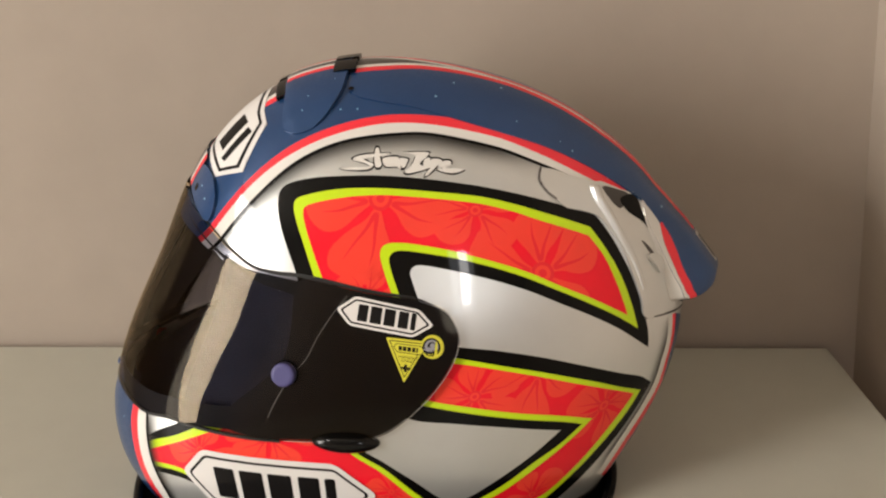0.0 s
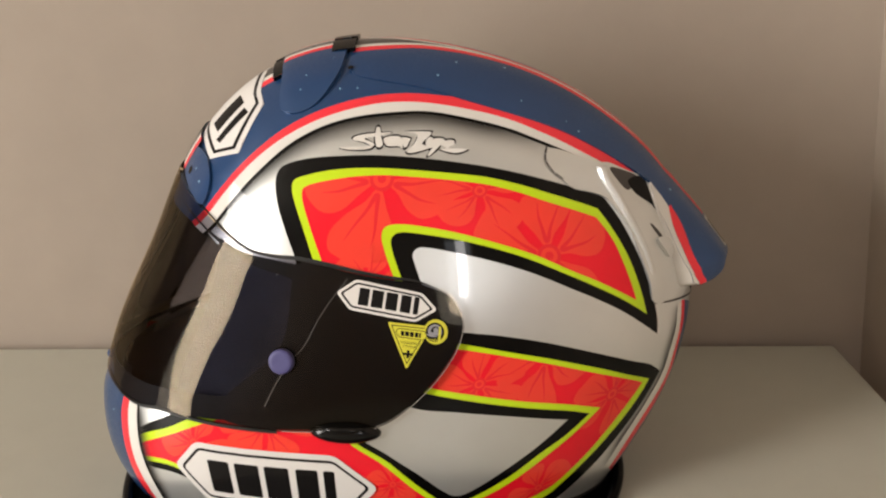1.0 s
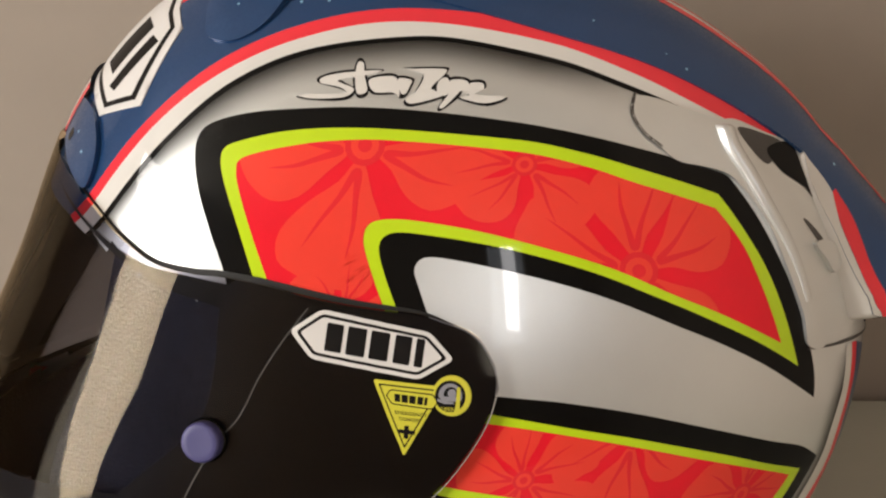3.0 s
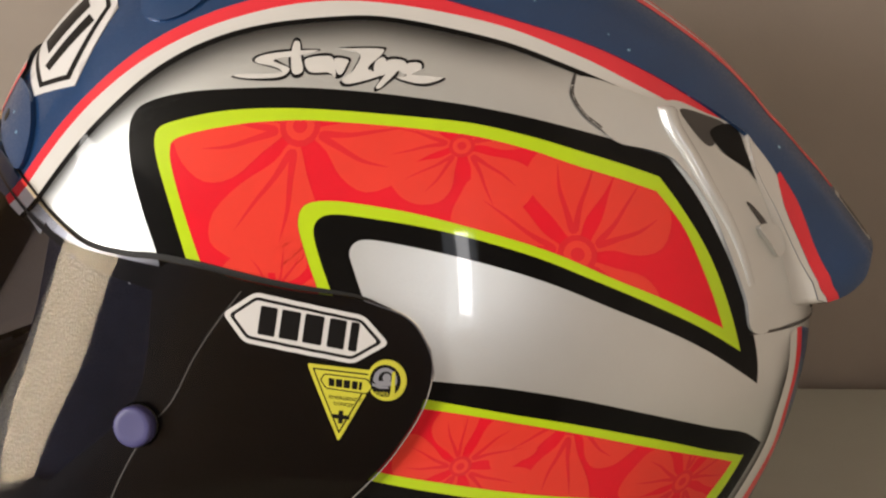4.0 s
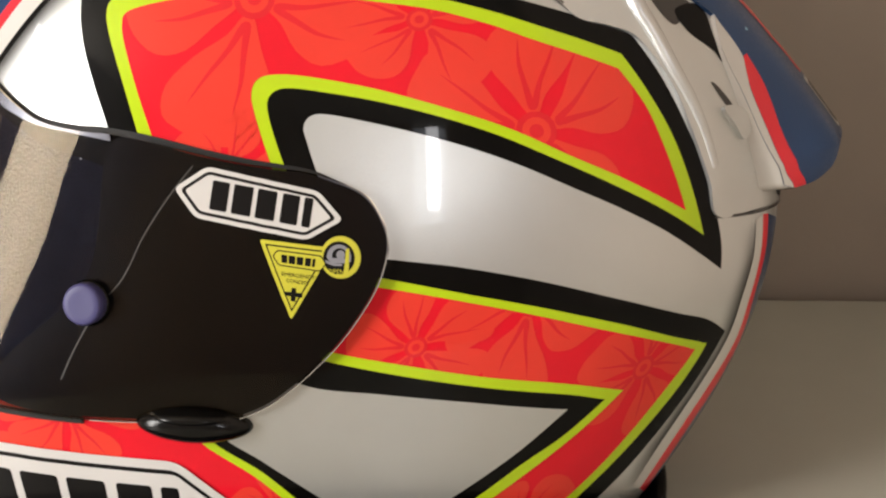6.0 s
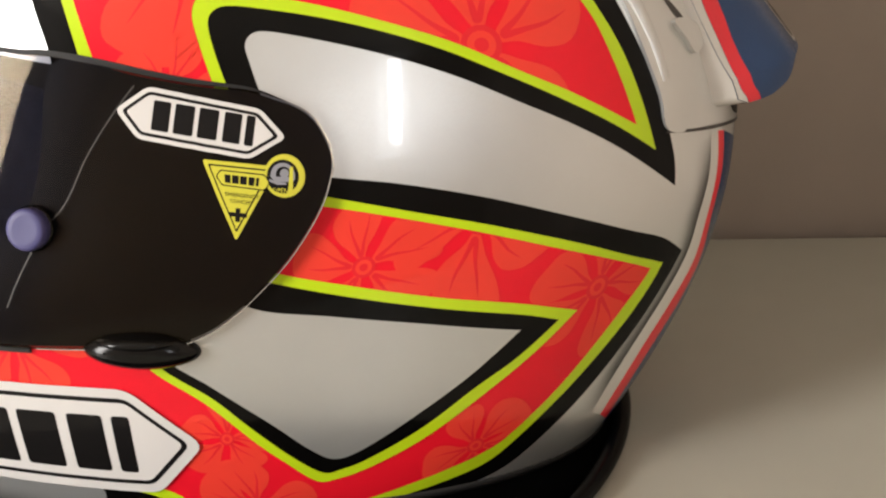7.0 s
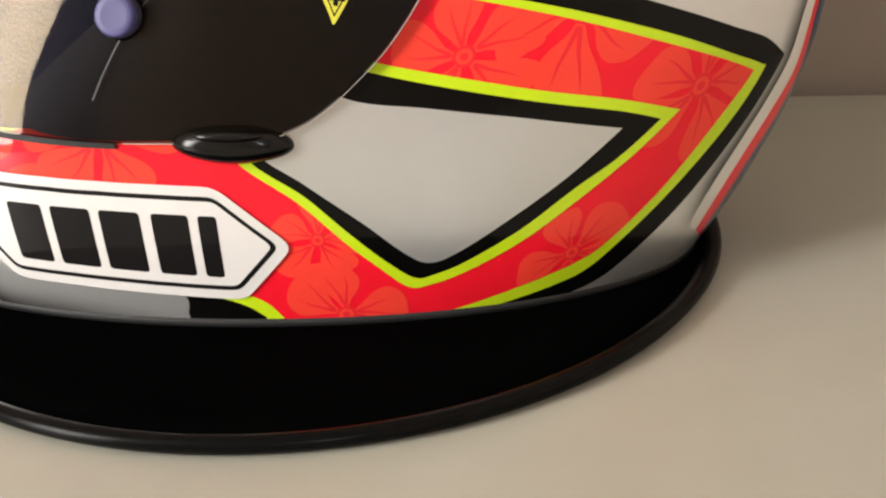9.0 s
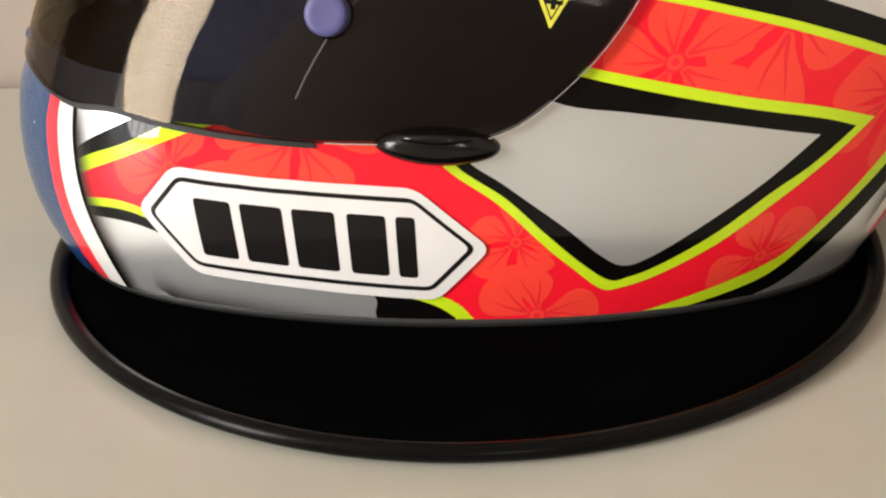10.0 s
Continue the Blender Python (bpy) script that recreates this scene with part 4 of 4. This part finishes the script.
def ridge_bm():
    """A rounded rib that starts full and thins out downwards."""
    bm, rows = bmesh.new(), []
    mid = np.array(ridge_mid)
    go = np.gradient(mid, axis=0)
    side_dir = np.stack([go[:, 1], -go[:, 0]], 1) / np.hypot(go[:, 0], go[:, 1])[:, None]
    for k in range(13):
        t = (k / 12 - 0.5) * math.pi
        u = np.linspace(0, 1, len(mid))
        w = 0.017 * (1 - 0.55 * u)
        lip = np.minimum(1, u / 0.06) ** 0.5
        ab = mid + side_dir * (w * math.sin(t))[:, None]
        h = np.array([cover(a, b) for a, b in ab]) + (4.2 * (1 - 0.75 * u) * math.cos(t) ** 0.8 * lip - 0.5) * MM
        rows.append([bm.verts.new(q) for q in skin(ab[:, 0], ab[:, 1], -1, h)])
    for one, two in zip(rows, rows[1:]):
        for i in range(len(one) - 1):
            bm.faces.new((one[i], one[i + 1], two[i + 1], two[i]))
    bmesh.ops.recalc_face_normals(bm, faces=bm.faces)
    return bm


part("outlet_ridge", ridge_bm(), M_SILVER, outlet, "bright rounded ridge")
# the hollow's shade is a flat grey patch laid on the cover
for name, pts, lift, mat, label in (
        ("outlet_hollow_shade", [(0.617, 0.428), (0.675, 0.419), (0.711, 0.403), (0.678, 0.378), (0.649, 0.365), (0.627, 0.389)], 0.05, M_GREY, "grey patch painted for the shade in the outlet hollow"),
        ("outlet_slot", [(0.664, 0.390), (0.715, 0.406), (0.741, 0.393), (0.741, 0.362), (0.738, 0.325), (0.712, 0.335), (0.676, 0.357)], 0.12, M_BLACK, "dark outlet slot"),
        ("outlet_seam", [(0.728, 0.330), (0.749, 0.300), (0.780, 0.257), (0.807, 0.207), (0.849, 0.147), (0.910, 0.086), (0.997, 0.078), (0.875, 0.147), (0.827, 0.208), (0.798, 0.262), (0.769, 0.308), (0.748, 0.339)], 0.15, M_BLACK, "dark seam"),
        ("lever_slot", [(0.698, 0.274), (0.711, 0.272), (0.743, 0.243), (0.727, 0.240)], 0.12, M_GREY, "dark lever slot"),
        ("outlet_lever", [(0.709, 0.238), (0.752, 0.239), (0.779, 0.222), (0.779, 0.203), (0.753, 0.190), (0.733, 0.210)], 1.9, M_SILVER, "small silver lever")):
    decal(name, curve(pts), mat, lambda a, b, k=lift: cover(a, b) + k * MM, label, parent=outlet, step=0.02, skirt=0.5 * MM if lift > 1 else None)
decal("outlet_lip_line", curve([(0.687, 0.088), (0.779, 0.081), (0.856, 0.076), (0.998, 0.065), (0.998, 0.060), (0.861, 0.070), (0.782, 0.076), (0.687, 0.085)]), M_GREY, 0.7 * MM, parent=outlet)


# ---- stickers ----
def on_quad(q):
    """A map from the unit square to the chart; corners top left, top right, bottom right, bottom left."""
    q = [np.array(p) for p in q]
    return lambda u, v: (q[0] * (1 - u) + q[1] * u) * (1 - v) + (q[3] * (1 - u) + q[2] * u) * v


def pressed(q):
    """A flat sheet held over a quad of the chart and pressed straight on: maps unit-square points to the chart."""
    q = np.array(q, float)
    c = skin(q[:, 0], q[:, 1])
    e1 = c[1] + c[2] - c[0] - c[3]
    e2 = c[2] + c[3] - c[0] - c[1]
    n = np.cross(e1, e2)
    n /= np.linalg.norm(n)
    e1 /= np.linalg.norm(e1)
    e2 = np.cross(n, e1)
    ax = np.stack([e1, e2], 1)

    def to(pts):
        uv = np.array(pts, float)
        u, v = uv[:, :1], uv[:, 1:]
        goal = ((c[0] * (1 - u) + c[1] * u) * (1 - v) + (c[3] * (1 - u) + c[2] * u) * v) @ ax
        g = (q[0] * (1 - u) + q[1] * u) * (1 - v) + (q[3] * (1 - u) + q[2] * u) * v
        h = 0.004
        for _ in range(8):
            r = skin(g[:, 0], g[:, 1]) @ ax - goal
            da = (skin(g[:, 0] + h, g[:, 1]) - skin(g[:, 0] - h, g[:, 1])) @ ax / (2 * h)
            db = (skin(g[:, 0], g[:, 1] + h) - skin(g[:, 0], g[:, 1] - h)) @ ax / (2 * h)
            det = da[:, 0] * db[:, 1] - da[:, 1] * db[:, 0]
            g = g - np.stack([(r[:, 0] * db[:, 1] - r[:, 1] * db[:, 0]) / det, (da[:, 0] * r[:, 1] - da[:, 1] * r[:, 0]) / det], 1)
        return list(g)
    return to


def rounded(pts, r, aspect=1.0, n=5):
    """Polygon with each corner cut round at the distance r (measured along v); long sides are split."""
    out, k = [], np.array((aspect, 1.0))
    pts = [np.array(p, float) * k for p in pts]
    for i, p in enumerate(pts):
        a, b = pts[i - 1] - p, pts[(i + 1) % len(pts)] - p
        p0, p1 = p + a * min(0.45, r / np.hypot(*a)), p + b * min(0.45, r / np.hypot(*b))
        for t in np.linspace(0, 1, n):
            out.append((p0 * (1 - t) ** 2 + p * 2 * t * (1 - t) + p1 * t * t) / k)
        q = pts[(i + 1) % len(pts)]
        p2 = q - b * min(0.45, r / np.hypot(*b))
        for t in (0.25, 0.5, 0.75):
            out.append((p1 * (1 - t) + p2 * t) / k)
    return out


def shrink(pts, d, aspect=1.0):
    """A convex polygon with every side moved in by d."""
    k = np.array((aspect, 1.0))
    pts = [np.array(p, float) * k for p in pts]
    mid = sum(pts) / len(pts)
    sides = []
    for p, q in zip(pts, pts[1:] + pts[:1]):
        n = np.array((-(q - p)[1], (q - p)[0]))
        n /= np.hypot(*n)
        n = n if n @ (mid - p) > 0 else -n
        sides.append((n, n @ p + d))
    return [np.linalg.solve(np.array([m[0], n[0]]), np.array([m[1], n[1]])) / k for m, n in zip(sides[-1:] + sides[:-1], sides)]


def stick(name, pts, to, mat, off, parent, label="", skirt=None, step=0.011):
    return decal(name, to(pts), mat, off, label, parent=parent, skirt=skirt, step=step)


LETTERS = [(0.03, 0.19), (0.23, 0.41), (0.45, 0.63), (0.68, 0.84), (0.88, 0.96)]


def bars(quad, off, parent):
    """Plain bars in place of the maker's name."""
    to = pressed(quad)
    for u0, u1 in LETTERS:
        stick("letter_bar", rounded([(u0, 0.0), (u1, 0.0), (u1, 1.0), (u0, 1.0)], 0.06, 4.0, 3), to, M_INK, off, parent)


def hex_logo(name, quad, letters, off, parent, label, tips, aspect, inner):
    to = pressed(quad)
    six = [(0, 0), (1, 0), tips[1], (1, 1), (0, 1), tips[0]]
    ob = stick(name, rounded(six, 0.12, aspect), to, M_VINYL, off, parent, label, skirt=off - 0.25 * MM)
    stick("sticker_line", rounded(shrink(six, inner[0], aspect), 0.08, aspect), to, M_INK, off + 0.05 * MM, ob)
    stick("sticker_field", rounded(shrink(six, inner[1], aspect), 0.06, aspect), to, M_VINYL, off + 0.10 * MM, ob)
    bars(letters, off + 0.15 * MM, ob)
    return ob


hex_logo("chin_sticker", [(-0.414, -0.172), (-0.086, -0.193), (-0.060, -0.370), (-0.407, -0.343)], [(-0.394, -0.212), (-0.074, -0.237), (-0.072, -0.332), (-0.394, -0.304)], 1.0 * MM, helmet, "white hexagonal chin sticker with a black outline", ((-0.195, 0.44), (1.255, 0.50)), 2.35, (0.085, 0.125))
hex_logo("visor_sticker", [(-0.018, 0.234), (0.135, 0.185), (0.116, 0.121), (-0.037, 0.167)], [(-0.014, 0.217), (0.134, 0.174), (0.126, 0.135), (-0.021, 0.179)], 3.2 * MM, visor, "white hexagonal visor sticker with a black outline", ((-0.245, 0.535), (1.27, 0.455)), 2.0, (0.085, 0.145))

# yellow warning tag: a triangle that runs into a disc; u, v over its own rectangle
TAG_QUAD = [(0.056, 0.137), (0.185, 0.119), (0.185, 0.015), (0.053, 0.016)]
TAG_ASPECT = 1.33
on_tag = pressed(TAG_QUAD)


def tag_ring(cu, cv, r, d0=0, d1=360, n=32):
    return [(cu + r * math.cos(radians(q)), cv + r * TAG_ASPECT * math.sin(radians(q))) for q in np.linspace(d0, d1, n + 1)[:n if d1 - d0 == 360 else n + 1]]


TRI = [(0.005, 0.02), (0.690, 0.155), (0.265, 0.985)]
big = rounded(TRI, 0.045, TAG_ASPECT)
tag = stick("warning_tag", big, on_tag, M_TAG, 3.20 * MM, visor, "yellow triangular warning sticker with a round end", skirt=2.9 * MM)
stick("tag_round_end", tag_ring(0.750, 0.265, 0.188), on_tag, M_TAG, 3.21 * MM, tag, skirt=2.9 * MM)
stick("tag_line", rounded(shrink(TRI, 0.045, TAG_ASPECT), 0.02, TAG_ASPECT), on_tag, M_INK, 3.25 * MM, tag)
stick("tag_field", rounded(shrink(TRI, 0.062, TAG_ASPECT), 0.02, TAG_ASPECT), on_tag, M_TAG, 3.30 * MM, tag)
stick("tag_round_field", tag_ring(0.750, 0.265, 0.180), on_tag, M_TAG, 3.33 * MM, tag)
SIGN = [(0.165, 0.150), (0.575, 0.235), (0.620, 0.340), (0.560, 0.425), (0.175, 0.335), (0.120, 0.225)]
stick("tag_hexagon_line", rounded(SIGN, 0.03, TAG_ASPECT), on_tag, M_INK, 3.36 * MM, tag)
stick("tag_hexagon_field", rounded(shrink(SIGN, 0.014, TAG_ASPECT), 0.03, TAG_ASPECT), on_tag, M_TAG, 3.40 * MM, tag)


def tag_quad(*corners):
    return [tuple(p) for p in on_tag(list(corners))]


bars(tag_quad((0.195, 0.205), (0.535, 0.277), (0.520, 0.372), (0.195, 0.298)), 3.44 * MM, tag)
for pts in ([(0.225, 0.640), (0.385, 0.672), (0.380, 0.722), (0.220, 0.690)], [(0.287, 0.600), (0.330, 0.608), (0.315, 0.765), (0.272, 0.757)]):
    stick("cross_bar", rounded(pts, 0.008, TAG_ASPECT, 2), on_tag, M_INK, 3.40 * MM, tag)
stick("tag_disc", tag_ring(0.735, 0.270, 0.146), on_tag, M_INK, 3.37 * MM, tag, "black disc")
stick("tag_disc_dome", tag_ring(0.735, 0.262, 0.112, 180, 385, 24) + [(0.79, 0.335), (0.66, 0.330)], on_tag, M_GREY_DRAWN, 3.41 * MM, tag)
stick("tag_disc_gap", tag_ring(0.742, 0.250, 0.070, 170, 380, 18), on_tag, M_INK, 3.44 * MM, tag)
stick("tag_disc_core", tag_ring(0.752, 0.235, 0.040), on_tag, M_GREY_DRAWN, 3.47 * MM, tag)
stick("tag_disc_rim", [(0.610, 0.285), (0.68, 0.330), (0.76, 0.340), (0.765, 0.365), (0.68, 0.360), (0.61, 0.320)], on_tag, M_GREY_DRAWN, 3.44 * MM, tag)
stick("tag_disc_arrow", [(0.805, 0.165), (0.835, 0.165), (0.815, 0.470), (0.770, 0.470)], on_tag, M_TAG, 3.48 * MM, tag)


def writing(text, quad, off, mat, parent):
    """Words laid on the shell inside a quad of the chart."""
    data = bpy.data.curves.new("writing", "FONT")
    data.body = text
    ob = bpy.data.objects.new("writing", data)
    scene.collection.objects.link(ob)
    dg = bpy.context.evaluated_depsgraph_get()
    bm = bmesh.new()
    me = bpy.data.meshes.new_from_object(ob.evaluated_get(dg))
    bm.from_mesh(me)
    bpy.data.objects.remove(ob)
    bpy.data.curves.remove(data)
    bpy.data.meshes.remove(me)
    xs, ys = [v.co.x for v in bm.verts], [v.co.y for v in bm.verts]
    to = pressed(quad)
    spots = to([((v.co.x - min(xs)) / (max(xs) - min(xs)), (max(ys) - v.co.y) / (max(ys) - min(ys))) for v in bm.verts])
    for v, p in zip(bm.verts, spots):
        v.co = (p[0], p[1], 0)
    return part("writing", wrap(bm, off, step=0.05), mat, parent)


writing("EMERGENCY", tag_quad((0.200, 0.410), (0.510, 0.472), (0.500, 0.515), (0.205, 0.453)), 3.40 * MM, M_INK, tag)
writing("CONCEPT", tag_quad((0.240, 0.490), (0.455, 0.535), (0.450, 0.578), (0.245, 0.533)), 3.40 * MM, M_INK, tag)
writing("OPEN", tag_quad((0.625, 0.395), (0.780, 0.410), (0.770, 0.465), (0.635, 0.450)), 3.46 * MM, M_TAG, tag)

# brush-like model emblem: white strokes with a dark outline, drawn as plain shapes
EM = on_quad([(-0.102, 0.623), (0.291, 0.604), (0.283, 0.484), (-0.094, 0.508)])
STROKES = [
    [(0.085, 0.665), (0.13, 0.64), (0.28, 0.615), (0.26, 0.53), (0.18, 0.47), (0.19, 0.38), (0.28, 0.31), (0.43, 0.27), (0.40, 0.33), (0.26, 0.42), (0.27, 0.47), (0.32, 0.55), (0.28, 0.67), (0.15, 0.70)],
    [(0.335, 0.16), (0.36, 0.16), (0.365, 0.36), (0.375, 0.58), (0.335, 0.62), (0.325, 0.40)],
    [(0.39, 0.40), (0.46, 0.36), (0.50, 0.40), (0.51, 0.66), (0.48, 0.60), (0.41, 0.60), (0.385, 0.50)],
    [(0.505, 0.40), (0.56, 0.42), (0.555, 0.50), (0.535, 0.62), (0.515, 0.60)],
    [(0.53, 0.26), (0.69, 0.26), (0.70, 0.34), (0.64, 0.55), (0.70, 0.64), (0.57, 0.76), (0.535, 0.70), (0.58, 0.58), (0.61, 0.34)],
    [(0.675, 0.44), (0.71, 0.40), (0.72, 0.60), (0.69, 0.66), (0.665, 0.58)],
    [(0.72, 0.44), (0.79, 0.46), (0.80, 0.66), (0.765, 0.60), (0.745, 0.66), (0.69, 0.83), (0.675, 0.80), (0.715, 0.62)],
    [(0.80, 0.50), (0.85, 0.50), (0.855, 0.60), (0.82, 0.66), (0.94, 0.73), (0.86, 0.80), (0.76, 0.70), (0.80, 0.66)]]
emblem = tagged(new("side_emblem"), "white brush-stroke emblem with a dark outline")
emblem.parent = helmet
for k, s in enumerate(STROKES):
    c = np.mean(s, 0)
    fat = []
    for u, v in s:
        d = np.array((u - c[0], (v - c[1]) * 0.26))
        n = d / max(np.hypot(*d), 1e-6)
        fat.append((u + n[0] * 0.011, v + n[1] * 0.050))
    decal("stroke_outline", curve([tuple(EM(u, v)) for u, v in fat], n=4), M_INK, K1, parent=emblem)
    decal("stroke", curve([tuple(EM(u, v)) for u, v in s], n=4), M_WHITE, K3, parent=emblem)

# black edge trim round the neck opening
def neck_trim():
    bm = bmesh.new()
    loop = []
    n = 220
    for k in range(n):
        q = 2 * math.pi * k / n
        x, y = math.cos(q), math.sin(q)
        lo, hi = 0.02, 0.30
        c = np.array((CX, middle(CX, BOTTOM)))
        for _ in range(30):
            mid = (lo + hi) / 2
            px, py = c + np.array((x, y)) * mid
            s = math.hypot(px - CX, BOTTOM - CZ) / radius(np.array(math.atan2(BOTTOM - CZ, px - CX)))
            f = s**POW_S + (abs(py - middle(px, BOTTOM)) / HALF) ** POW_Y
            lo, hi = (mid, hi) if f < 1 else (lo, mid)
        loop.append((c[0] + x * lo, c[1] + y * lo, x, y))
    rings = [[bm.verts.new((px + x * d, py + y * d, z)) for px, py, x, y in loop] for d, z in ((-0.006, BOTTOM - 0.0005), (0.0004, BOTTOM - 0.0006), (0.0012, BOTTOM + 0.0003), (0.0010, BOTTOM + 0.0022), (-0.0002, BOTTOM + 0.0028))]
    for a, b in zip(rings, rings[1:]):
        for k in range(n):
            bm.faces.new((a[k], a[(k + 1) % n], b[(k + 1) % n], b[k]))
    bmesh.ops.recalc_face_normals(bm, faces=bm.faces)
    return bm


part("neck_trim", neck_trim(), M_RUBBER, helmet, "black rubber edge trim")
